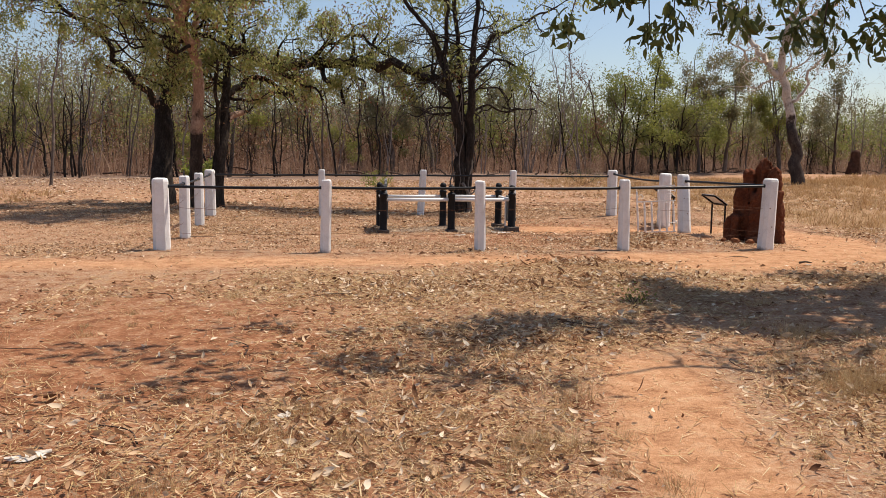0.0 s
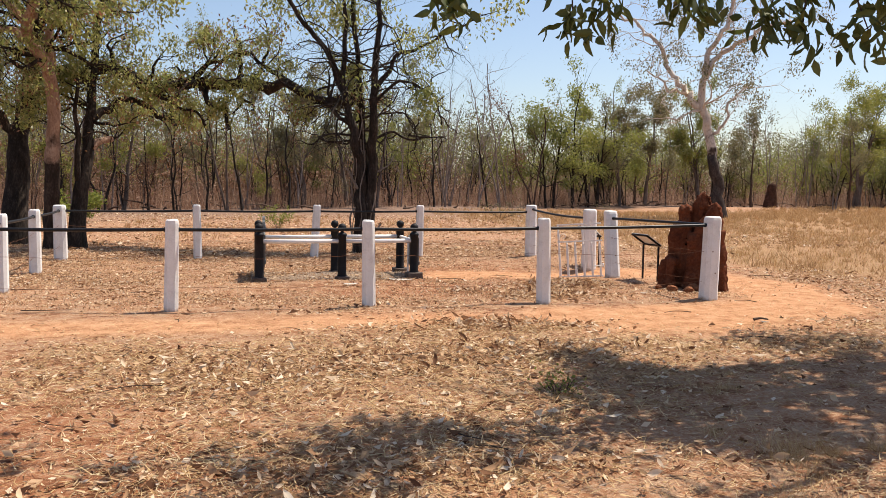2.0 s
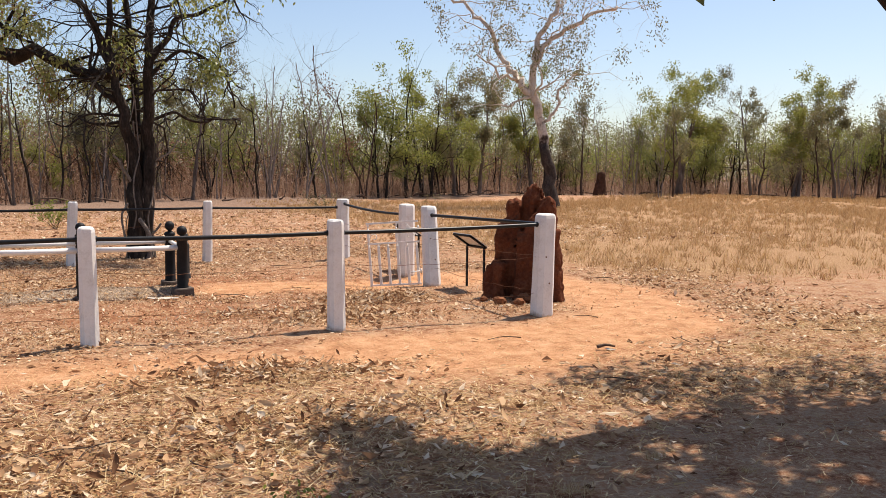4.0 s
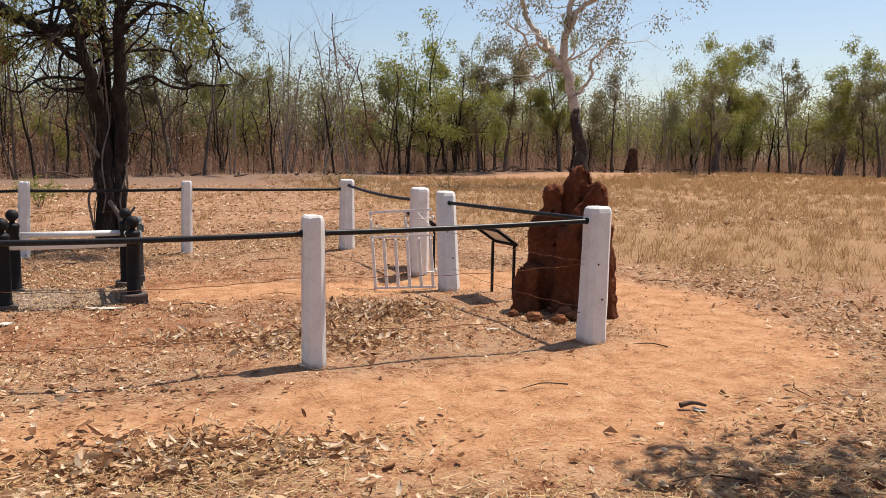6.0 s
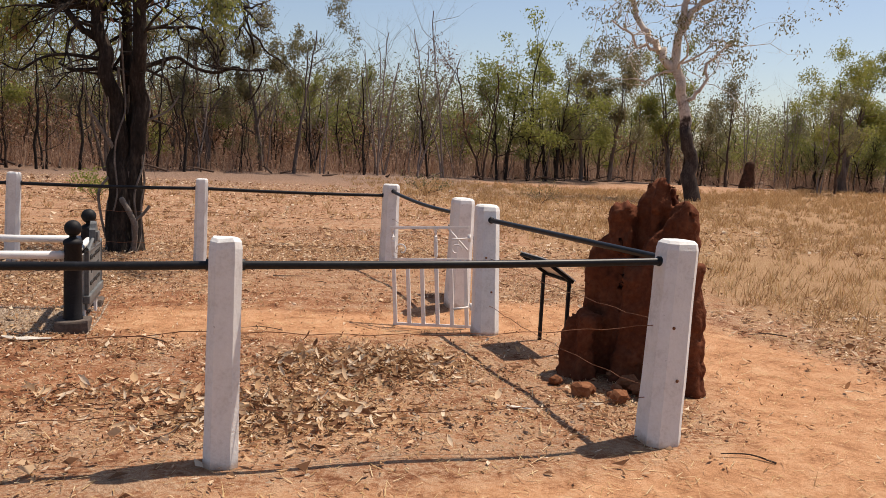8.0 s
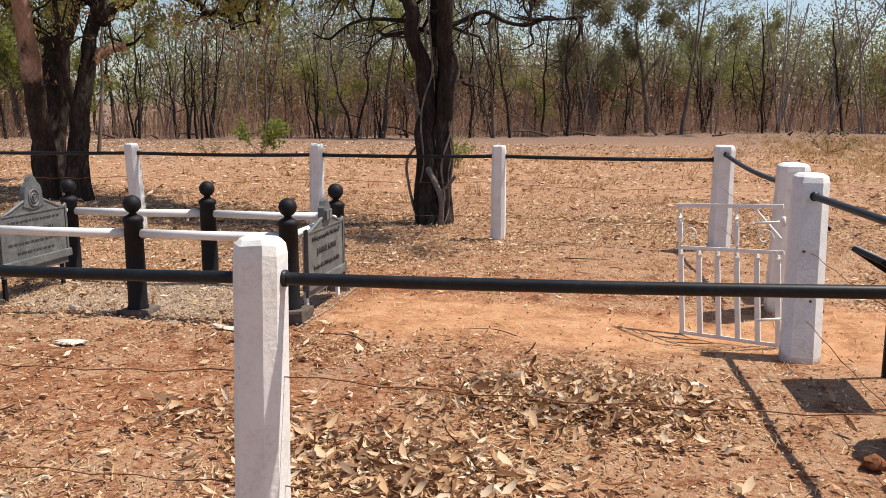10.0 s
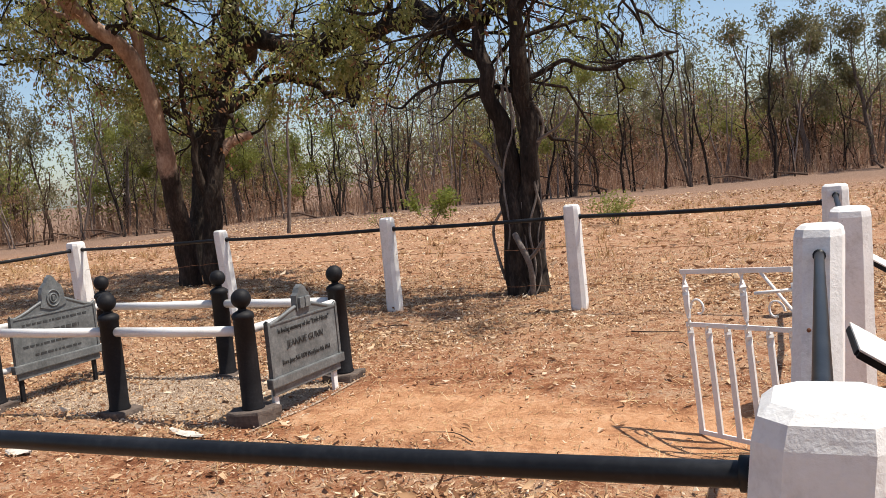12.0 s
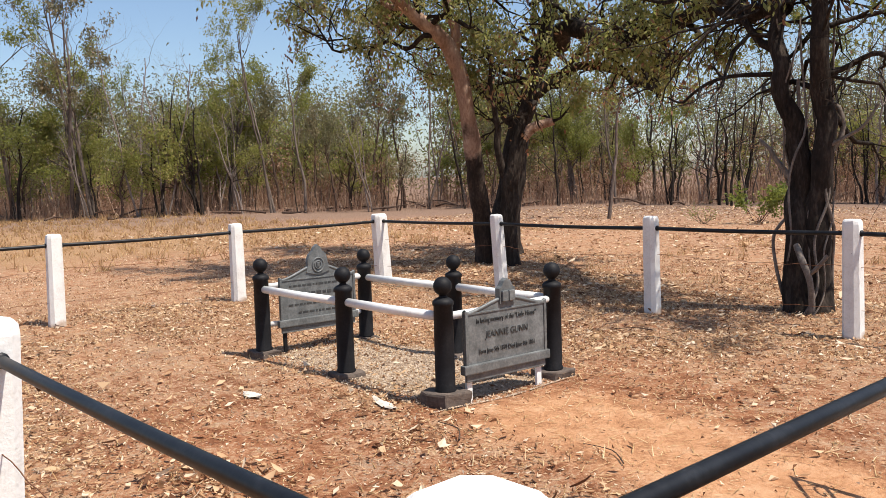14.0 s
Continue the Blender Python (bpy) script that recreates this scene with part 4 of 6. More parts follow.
def leaning_tree():
    """Three stems from one foot: one charred, one pink and smooth, one forked."""
    e = empty("tree", (-9.7, 9.4, 0), 0, "three-stemmed eucalypt with charred dark trunks and olive leaves", "tree")
    o = Vector((-9.7, 9.4, 0))
    rnd = random.Random(11)

    def K(*pts):
        return [Vector(p) - o for p in pts]

    dark, pink, twigs, tips = Limbs(), Limbs(), Buf(), []
    a = stem(dark, K((-10.45, 10.08, -0.2), (-10.46, 10.15, 0.6), (-10.48, 10.34, 1.54), (-10.45, 10.52, 2.25), (-10.36, 10.66, 2.75), (-10.27, 10.95, 3.68), (-10.22, 11.15, 4.4), (-10.1, 11.2, 5.4), (-10.2, 11.1, 7.0)), 0.30, 0.09, 16, flare=0.35, gnarl=0.05)
    al = stem(dark, K((-10.55, 10.45, 2.4), (-10.95, 10.2, 2.85), (-11.4, 10.0, 3.35), (-11.75, 9.8, 4.0), (-12.4, 9.5, 4.6), (-13.4, 9.2, 5.1)), 0.11, 0.03, 9, gnarl=0.22)
    ar = stem(dark, K((-10.32, 10.8, 3.2), (-9.7, 10.6, 3.6), (-9.0, 10.1, 3.7), (-8.3, 9.75, 3.68), (-7.5, 9.85, 3.45), (-6.56, 9.8, 3.45), (-5.7, 9.2, 3.4), (-4.9, 8.5, 3.35), (-4.2, 7.9, 3.15), (-3.7, 7.6, 2.85)), 0.17, 0.085, 11, gnarl=0.20)
    c = stem(dark, K((-9.02, 8.85, -0.2), (-9.0, 8.80, 0.6), (-8.93, 8.80, 1.1), (-8.85, 8.82, 1.55), (-8.81, 8.93, 2.08), (-8.79, 9.20, 2.75), (-8.77, 9.46, 3.43), (-8.7, 9.6, 4.4), (-8.5, 9.6, 5.4)), 0.18, 0.06, 12, flare=0.35, gnarl=0.04)
    cl = stem(dark, K((-8.92, 8.8, 1.3), (-8.95, 8.66, 1.65), (-8.93, 8.55, 2.1), (-8.95, 8.5, 2.7), (-8.9, 8.4, 3.4)), 0.075, 0.03, 8, gnarl=0.08)
    cs = stem(pink, K((-8.83, 8.90, 1.95), (-8.68, 9.02, 2.10), (-8.52, 9.15, 2.19), (-8.38, 9.25, 2.24)), 0.10, 0.06, 9, gnarl=0.05)
    cr = stem(dark, K((-8.79, 9.15, 2.65), (-8.43, 9.5, 2.83), (-8.06, 9.8, 3.08), (-7.65, 10.1, 2.92), (-7.3, 10.4, 2.75), (-7.15, 10.35, 2.5)), 0.085, 0.045, 8, gnarl=0.15)
    hook = stem(dark, K((-6.65, 9.75, 3.4), (-6.4, 9.4, 3.1), (-6.2, 9.0, 2.95), (-6.0, 8.8, 2.55)), 0.07, 0.03, 8, gnarl=0.2)
    rise = stem(dark, K((-6.9, 9.8, 3.45), (-6.6, 9.6, 3.85), (-6.2, 9.4, 4.1), (-5.5, 9.0, 4.05), (-5.0, 8.6, 3.7)), 0.06, 0.025, 8, gnarl=0.25)
    drop = stem(dark, K((-7.9, 9.8, 3.5), (-7.2, 9.4, 3.0), (-6.8, 9.2, 2.7), (-6.4, 9.3, 2.55)), 0.05, 0.02, 7, gnarl=0.25)
    top1 = stem(dark, K((-10.22, 11.1, 4.9), (-10.9, 10.0, 5.6), (-11.8, 8.8, 6.1)), 0.08, 0.03, 7, gnarl=0.25)
    top2 = stem(dark, K((-8.7, 9.6, 4.6), (-8.1, 8.8, 5.5), (-7.4, 8.0, 6.1)), 0.06, 0.03, 7, gnarl=0.25)
    b2 = stem(pink, K((-9.47, 8.74, -0.2), (-9.46, 8.70, 0.5), (-9.43, 8.62, 0.95), (-9.38, 8.50, 1.54), (-9.33, 8.36, 2.17), (-9.27, 8.19, 2.8), (-9.29, 8.02, 3.35), (-9.37, 7.72, 3.64), (-9.48, 7.45, 3.90), (-9.45, 7.1, 4.12), (-9.22, 6.6, 4.45), (-9.05, 6.0, 4.9), (-9.1, 5.3, 5.4)), 0.165, 0.085, 13, flare=0.25, gnarl=0.045)
    b3 = stem(pink, K((-9.28, 8.1, 3.15), (-9.28, 8.05, 3.7), (-9.27, 7.92, 4.3), (-9.2, 8.0, 5.2), (-9.1, 8.2, 6.3)), 0.10, 0.045, 10, gnarl=0.06)
    b4 = stem(dark, K((-9.34, 7.78, 3.58), (-9.62, 7.5, 3.55), (-9.9, 7.2, 3.42), (-10.2, 6.8, 3.45), (-10.5, 6.3, 3.6)), 0.045, 0.015, 8, gnarl=0.2)
    b5 = stem(pink, K((-9.45, 7.5, 3.85), (-9.75, 7.55, 4.0), (-10.1, 7.5, 4.05), (-10.3, 7.2, 4.5), (-10.5, 6.8, 5.1)), 0.08, 0.03, 8, gnarl=0.18)
    top3 = stem(pink, K((-9.45, 7.1, 4.12), (-9.9, 6.6, 4.7), (-10.2, 6.0, 5.4)), 0.07, 0.03, 7, gnarl=0.15)
    for (p, r), n, L, lo in ((a, 13, 1.3, 0.5), (al, 17, 1.0, 0.25), (ar, 24, 0.85, 0.15), (c, 12, 0.9, 0.6), (cl, 10, 0.7, 0.5), (cr, 9, 0.6, 0.4), (cs, 3, 0.3, 0.8), (b2, 15, 1.0, 0.58), (b3, 13, 1.1, 0.3), (b4, 14, 0.9, 0.3), (b5, 14, 1.0, 0.3),
                           (hook, 6, 0.4, 0.4), (rise, 9, 0.6, 0.3), (drop, 7, 0.5, 0.4), (top1, 13, 1.2, 0.2), (top2, 12, 1.1, 0.2), (top3, 11, 1.1, 0.2)):
        sprout(twigs, tips, p, r, lo, 1.0, n, L, rnd, 2, 0.05, 3, 0.5, -0.05, 0.5)
    dark.make("trunk", BARK_DARK, e, "charred dark bark")
    pink.make("limb", BARK_SHED, e, "smooth pink-brown bark above a charred foot")
    tagged(twigs.make("branchwork", BARK_DARK, e), kind="stuff")
    crown("crown", [p for p in tips if p.z > 2.5], 17, 0.085, 0.036, CROWN, e, 21, 0.7, 0.085, 0.46, "", 2.0)
    # leaves above the view, added for the shade they throw on the ground
    crown("upper_crown", [p for p in tips if p.z > 4.9], 15, 0.12, 0.055, CROWN, e, 23, 0.6, 0.17, 0.62, "", 1.5)
    crown("dry_foliage", tips, 3, 0.09, 0.035, RUSSET, e, 22, 0.8, 0.14, 0.30, "dry yellow-brown leaves")


def vine_tree():
    """Two dark stems side by side, wound with vines, with a bare spreading crown."""
    o = Vector((-3.33, 7.62, 0))
    e = empty("tree", o, 0, "dark twin-stemmed tree wound with bare vines, thinly leafed", "tree")
    rnd = random.Random(4)

    def K(*pts):
        return [Vector(p) - o for p in pts]

    dark, vines, twigs, tips = Limbs(), Limbs(), Buf(), []
    l = stem(dark, K((-3.40, 7.56, -0.2), (-3.39, 7.54, 0.6), (-3.41, 7.55, 1.16), (-3.44, 7.54, 1.57), (-3.49, 7.50, 1.98), (-3.57, 7.48, 2.38), (-3.67, 7.58, 2.79), (-3.77, 7.72, 3.2), (-3.88, 7.85, 3.6), (-4.2, 8.0, 4.2), (-4.75, 8.1, 4.9), (-5.2, 8.1, 6.0)), 0.14, 0.035, 14, flare=0.5, gnarl=0.08)
    r = stem(dark, K((-3.27, 7.64, -0.2), (-3.26, 7.64, 0.6), (-3.21, 7.60, 1.2), (-3.19, 7.55, 2.0), (-3.18, 7.50, 2.8), (-3.15, 7.5, 3.5), (-3.06, 7.6, 4.6), (-3.0, 7.6, 6.2)), 0.15, 0.04, 14, flare=0.45, gnarl=0.07)
    mid = stem(dark, K((-3.26, 7.72, 1.35), (-3.33, 7.78, 2.0), (-3.36, 7.85, 2.7), (-3.40, 7.95, 3.6), (-3.52, 8.05, 4.8), (-3.5, 8.1, 6.5)), 0.095, 0.04, 10, gnarl=0.05)
    l2 = stem(dark, K((-3.72, 7.65, 3.0), (-3.75, 7.7, 3.7), (-3.72, 7.8, 4.6), (-3.8, 7.8, 5.6)), 0.065, 0.03, 8, gnarl=0.08)
    ll = stem(dark, K((-3.62, 7.52, 2.55), (-4.0, 7.6, 2.95), (-4.6, 7.75, 3.2), (-5.3, 7.9, 3.32), (-6.0, 8.1, 3.5)), 0.05, 0.016, 7, gnarl=0.22)
    lt = stem(dark, K((-3.55, 7.5, 2.33), (-3.96, 7.3, 2.35), (-4.2, 7.15, 2.30), (-4.42, 7.05, 2.12)), 0.03, 0.012, 6, gnarl=0.06)
    stub = stem(vines, K((-3.45, 7.54, 1.25), (-3.6, 7.47, 1.48), (-3.66, 7.44, 1.62), (-3.76, 7.41, 1.72)), 0.03, 0.018, 7, gnarl=0.03)
    rl = stem(dark, K((-3.13, 7.52, 3.3), (-2.85, 7.5, 3.75), (-2.5, 7.4, 4.05), (-2.0, 7.3, 4.3), (-1.4, 7.2, 4.6)), 0.06, 0.018, 8, gnarl=0.15)
    rl2 = stem(dark, K((-3.15, 7.6, 2.3), (-2.8, 7.7, 2.42), (-2.35, 7.75, 2.3), (-2.0, 7.8, 2.38), (-1.6, 7.85, 2.36)), 0.032, 0.012, 7, gnarl=0.1)
    rl3 = stem(dark, K((-3.14, 7.5, 3.0), (-2.7, 7.4, 3.42), (-2.35, 7.35, 3.40), (-1.95, 7.3, 3.1), (-1.85, 7.3, 2.6)), 0.038, 0.012, 7, gnarl=0.12)
    rl4 = stem(dark, K((-3.14, 7.6, 2.75), (-2.9, 7.8, 2.9), (-2.5, 7.9, 2.82), (-2.2, 8.0, 2.5)), 0.03, 0.01, 6, gnarl=0.12)
    for (p, q), n, L, lo, up in ((l, 15, 1.1, 0.5, 0.0), (r, 24, 1.2, 0.45, -0.1), (mid, 16, 1.3, 0.45, 0.1), (l2, 12, 1.0, 0.3, 0.1), (ll, 9, 0.5, 0.2, -0.1), (rl, 20, 0.8, 0.2, -0.2), (rl2, 12, 0.45, 0.2, -0.2), (rl3, 16, 0.55, 0.2, -0.3), (rl4, 9, 0.5, 0.3, -0.3), (lt, 4, 0.3, 0.5, 0)):
        sprout(twigs, tips, p, q, lo, 1.0, n, L, rnd, 2, up, 3, 0.62, -0.10, 0.38)
    for k in range(14):
        a0, turn, h = rnd.uniform(0, 6.28), rnd.uniform(-2.5, 2.5), rnd.uniform(0.9, 3.2)
        foot = rnd.uniform(0.02, 0.12)
        pts = []
        for i in range(16):
            q = i / 15
            a = a0 + turn * q + 0.25 * math.sin(q * 9 + k)
            rr = foot * (1 - q) ** 4 + 0.165 + 0.03 * math.sin(q * 6 + k * 1.7) * (1 - q)
            cx = -0.02 - 0.06 * q * h if k % 2 else 0.02 + 0.03 * q
            pts.append(Vector((cx + rr * math.cos(a), rr * 0.9 * math.sin(a), -0.03 + q * h)))
        vines.tube(smooth_path(pts, 2), [rnd.uniform(0.008, 0.018)] * 31, 6, 0.15)
    # stems that climb and wind round the left fork and lean off to the side
    for k in range(4):
        a0, pts = rnd.uniform(0, 6.28), []
        for i in range(12):
            q = i / 11
            z = 0.5 + q * rnd.uniform(2.2, 2.4)
            a = a0 + (2.2 + 0.9 * k) * q + 0.5 * math.sin(q * 11 + k)
            pts.append(Vector((-0.08 - 0.16 * max(0, q - 0.3) + (0.13 - 0.02 * q) * math.cos(a), -0.08 + (0.13 - 0.02 * q) * math.sin(a), z)))
        vines.tube(smooth_path(pts, 2), [rnd.uniform(0.007, 0.014)] * 23, 6, 0.3)
    pts = [Vector((0.1, -0.1, 1.55)), Vector((0.3, -0.05, 1.66)), Vector((0.5, 0.0, 1.78)), Vector((0.62, 0.05, 1.98))]
    vines.tube(smooth_path(pts, 4), [0.022 - 0.001 * i for i in range(13)], 6, 0.15)
    for x, y, s in ((-0.25, -0.12, 1),):
        pts = [Vector((x + s * 0.03, y, 0.15)), Vector((x - s * 0.03, y - 0.03, 0.45)), Vector((x - s * 0.05, y - 0.03, 0.75)), Vector((x + s * 0.12, y, 0.98))]
        vines.tube(smooth_path(pts, 5), [0.017] * 16, 6, 0.15)
    pts = [Vector((0.10, 0.0, 2.05)), Vector((0.22, 0.1, 1.98)), Vector((0.25, 0.12, 1.74)), Vector((0.14, 0.05, 1.5)), Vector((0.08, 0.0, 1.42))]
    vines.tube(smooth_path(pts, 5), [0.026] * 21, 7, 0.12)
    pts = [Vector((-0.04, -0.19, 0.66)), Vector((0.05, -0.25, 0.52)), Vector((0.13, -0.25, 0.32)), Vector((0.12, -0.19, 0.10)), Vector((0.10, -0.16, -0.05))]
    vines.tube(smooth_path(pts, 5), [0.034] * 21, 8, 0.2)
    pts = [Vector((0.12, -0.24, 0.38)), Vector((0.22, -0.26, 0.47)), Vector((0.30, -0.24, 0.58))]
    vines.tube(smooth_path(pts, 4), [0.02] * 9, 6, 0.12)
    dark.make("trunk", BARK_DARK, e, "dark rough bark")
    vines.make("vine", VINE, e, "grey bare vine stem")
    tagged(twigs.make("branchwork", BARK_DARK, e), kind="stuff")
    crown("crown", [p for p in tips if p.z > 2.6], 9, 0.08, 0.032, CROWN, e, 31, 0.8, 0.10, 0.15, "", 1.3)
    # high leaves out of view, put in to shade the ground below
    crown("upper_crown", [p for p in tips if p.z > 4.6], 12, 0.11, 0.05, CROWN, e, 32, 0.7, 0.16, 0.35, "", 1.3)


def white_gum():
    o = Vector((15.3, 25.3, 0))
    e = empty("tree", o, 0, "tall pale-limbed gum with a dark foot and thin foliage", "tree")
    rnd = random.Random(9)

    def K(*pts):
        return [Vector(p) - o for p in pts]

    dark, pale, twigs, tips = Limbs(), Limbs(), Buf(), []
    t = stem(pale, K((15.35, 25.3, -0.3), (15.12, 25.43, 1.8), (14.87, 25.57, 3.1), (14.62, 25.72, 4.6), (14.45, 25.83, 6.2), (14.7, 25.65, 7.6), (15.4, 25.25, 9.0), (15.6, 25.1, 10.6)), 0.31, 0.06, 12, flare=0.2, gnarl=0.25)
    limbs = [stem(pale, K((14.5, 25.8, 5.0), (13.85, 26.18, 5.7), (13.2, 26.6, 6.8), (12.3, 27.1, 8.5), (11.1, 27.8, 9.6)), 0.18, 0.05, 9, gnarl=0.4),
             stem(pale, K((14.78, 25.6, 3.7), (15.38, 25.25, 4.15), (15.57, 25.14, 5.2), (16.2, 24.8, 6.0)), 0.10, 0.03, 8, gnarl=0.3),
             stem(pale, K((14.5, 25.8, 6.3), (15.2, 25.4, 7.5), (16.3, 24.7, 8.4), (17.6, 23.9, 8.8)), 0.15, 0.05, 9, gnarl=0.4),
             stem(pale, K((13.85, 26.18, 5.7), (12.9, 26.0, 5.8), (11.8, 26.2, 6.6)), 0.08, 0.03, 7, gnarl=0.3), t]
    for p, q in limbs:
        sprout(twigs, tips, p, q, 0.45 if p is t[0] else 0.3, 1.0, 12, 1.9, rnd, 2, 0.1, 3, 0.7, 0.0, 0.35)
    pale.make("limb", BARK_GUM, e, "pale smooth limb")
    tagged(twigs.make("branchwork", BARK_PALE, e), kind="stuff")
    crown("crown", tips, 9, 0.15, 0.055, DUSTY, e, 41, 0.6, 0.14, 0.42)


def shade_tree():
    """The leaning tree whose boughs hang over the walk."""
    o = Vector((2.1, -4.2, 0))
    e = empty("tree", o, 0, "leaning dark tree with broad drooping leaves over the walk", "tree")
    rnd = random.Random(17)

    def K(*pts):
        return [Vector(p) - o for p in pts]

    dark, twigs, tips = Limbs(), Buf(), []
    stem(dark, K((2.15, -4.3, -0.2), (1.98, -4.1, 0.7), (1.58, -3.75, 1.6), (1.06, -3.35, 2.5), (0.62, -2.95, 3.3), (0.1, -2.8, 4.2), (-0.4, -2.9, 5.2)), 0.31, 0.10, 14, flare=0.3)
    bo = [stem(dark, K((0.75, -3.1, 2.95), (0.0, -3.6, 3.35), (-0.9, -4.0, 3.45), (-2.0, -4.3, 3.35), (-3.2, -4.4, 3.3), (-4.3, -4.6, 3.3)), 0.10, 0.02, 9),
          stem(dark, K((0.3, -2.8, 3.9), (-0.7, -3.4, 4.5), (-1.9, -3.8, 4.7), (-2.8, -4.2, 4.8)), 0.08, 0.02, 8, gnarl=0.35),
          stem(dark, K((1.0, -3.3, 2.6), (0.9, -4.0, 3.5), (0.4, -4.7, 4.2), (-0.3, -5.1, 4.6), (-1.0, -5.6, 4.9), (-1.5, -5.5, 5.3)), 0.09, 0.02, 8, gnarl=0.35),
          stem(dark, K((0.3, -2.9, 3.7), (1.2, -3.2, 4.6), (2.0, -4.0, 5.2)), 0.10, 0.03, 8),
          stem(dark, K((-0.1, -2.8, 4.5), (-0.5, -2.6, 5.2), (-1.0, -2.9, 5.6)), 0.07, 0.03, 7),
          stem(dark, K((0.5, -3.0, 3.5), (0.6, -3.9, 4.5), (0.1, -4.7, 5.2), (-0.8, -5.0, 5.6)), 0.09, 0.03, 8)]
    for (p, q), n, L in zip(bo, (9, 13, 9, 10, 7, 11), (0.5, 0.9, 0.8, 1.0, 0.8, 0.9)):
        sprout(twigs, tips, p, q, 0.25, 1.0, n, L, rnd, 2, 0.15, 3, 0.4, 0.0, 0.4)
    dark.make("trunk", BARK_DARK, e, "dark rough bark")
    tagged(twigs.make("branchwork", BARK_BROWN, e), kind="stuff")
    hang, clumps = Buf(), []
    p0 = bo[0][0]
    for x, y, z in ((-4.50, -4.95, 2.42), (-4.05, -4.55, 2.72), (-3.62, -4.42, 2.42), (-3.40, -4.40, 2.55), (-3.0, -4.6, 2.62), (-2.75, -4.45, 2.55), (-2.30, -4.5, 2.52), (-2.05, -4.5, 2.45),
                    (-1.75, -4.75, 2.42), (-1.45, -4.7, 2.62), (-3.85, -4.5, 2.8), (-4.9, -4.7, 2.9), (-2.5, -4.7, 2.75), (-3.2, -4.25, 2.8), (-1.0, -4.5, 2.85), (-2.9, -4.9, 2.9), (-1.9, -4.4, 2.8), (-3.6, -4.7, 2.95), (-2.2, -4.2, 2.95), (-4.4, -4.5, 3.0), (-1.2, -4.2, 2.75)):
        q = Vector((x, y, z)) - o
        near = min(p0, key=lambda s: (s - q).length + abs(s.x - q.x))
        mid = near.lerp(q, 0.5) + Vector((rnd.uniform(-0.1, 0.1), rnd.uniform(-0.1, 0.1), 0.08))
        hang.tube(smooth_path([near, mid, q], 4), [0.012, 0.011, 0.010, 0.009, 0.008, 0.007, 0.006, 0.005, 0.004], 5)
        clumps.append(q)
    tagged(hang.make("hanging_spray", BARK_BROWN, e), kind="stuff")
    rng = np.random.default_rng(5)
    v, f = broad_leaves([c for c in clumps for _ in range(36)], rng, 0.135, 0.05, 0.075)
    shell("hanging_foliage", v, f, SHADE_LEAF, e, "broad pointed green leaves hanging in bunches")
    def shaded(x, y):
        """Whether the crown keeps the sun off this spot of ground."""
        return ((x + 0.7) / 3.1) ** 2 + ((y + 4.25) / 1.95) ** 2 < 1 and math.hypot(x + 2.1, y + 3.0) > 0.75

    lean = Vector((SUN.x / SUN.z, SUN.y / SUN.z))
    tt = [p for p in tips if p.z > 3.3 and shaded(p.x + o.x - p.z * lean.x, p.y + o.y - p.z * lean.y)]
    v, f = broad_leaves([p for p in tt for _ in range(6)], rng, 0.16, 0.08, 0.11)
    shell("crown", v, f, GREEN, e)
    # unseen main crown: bunches with gaps between them, placed for the shade they throw
    high, bunches = Buf(), []
    for _ in range(270):
        gx, gy, z = rnd.uniform(-3.8, 2.4), rnd.uniform(-6.2, -2.3), rnd.uniform(4.3, 5.8)
        if not shaded(gx, gy) or noise.noise(Vector((gx * 0.9, gy * 1.1, 4.2))) < -0.16:
            continue
        q = Vector((gx + z * lean.x, gy + z * lean.y, z)) - o
        near = min((s for b in bo[1:] for s in b[0]), key=lambda s: (s - q).length)
        mid = near.lerp(q, 0.5) + Vector((rnd.uniform(-0.2, 0.2), rnd.uniform(-0.2, 0.2), rnd.uniform(-0.1, 0.2)))
        high.tube(smooth_path([near, mid, q], 3), [0.022 - 0.0026 * i for i in range(7)], 5)
        bunches += [q] * 32
    tagged(high.make("high_branchwork", BARK_BROWN, e), kind="stuff")
    v, f = broad_leaves(bunches, rng, 0.17, 0.08, 0.19)
    shell("high_foliage", v, f, SHADE_LEAF, e)
    # thin outer bunches, added unseen, each over the patch of shade it throws
    outer, spots = Buf(), []
    for gx, gy, count in ((-5.1, -4.9, 46), (-4.7, -5.0, 40), (-5.0, -5.5, 40), (-4.4, -5.1, 34), (-5.3, -5.8, 30), (-6.3, -6.2, 26), (-5.8, -6.2, 30), (-5.5, -6.6, 26), (-5.2, -6.9, 14),
                          (-7.5, -5.9, 16), (-8.0, -5.7, 18), (-7.2, -6.3, 14), (-7.0, -5.0, 14), (-7.5, -6.7, 14), (-6.9, -6.7, 12), (-3.6, -6.2, 16), (-3.3, -6.6, 14)):
        z = rnd.uniform(4.8, 5.3)
        q = Vector((gx + z * SUN.x / SUN.z, gy + z * SUN.y / SUN.z, z)) - o
        near = min(bo[1][0] + bo[2][0], key=lambda s: (s - q).length)
        mid = near.lerp(q, 0.5) + Vector((rnd.uniform(-0.3, 0.3), rnd.uniform(-0.3, 0.3), rnd.uniform(-0.1, 0.3)))
        outer.tube(smooth_path([near, mid, q], 4), [0.02 - 0.0019 * i for i in range(9)], 5)
        spots += [q] * int(count * 2.0)
    tagged(outer.make("outer_branchwork", BARK_BROWN, e), kind="stuff")
    v, f = broad_leaves(spots, rng, 0.17, 0.08, 0.17)
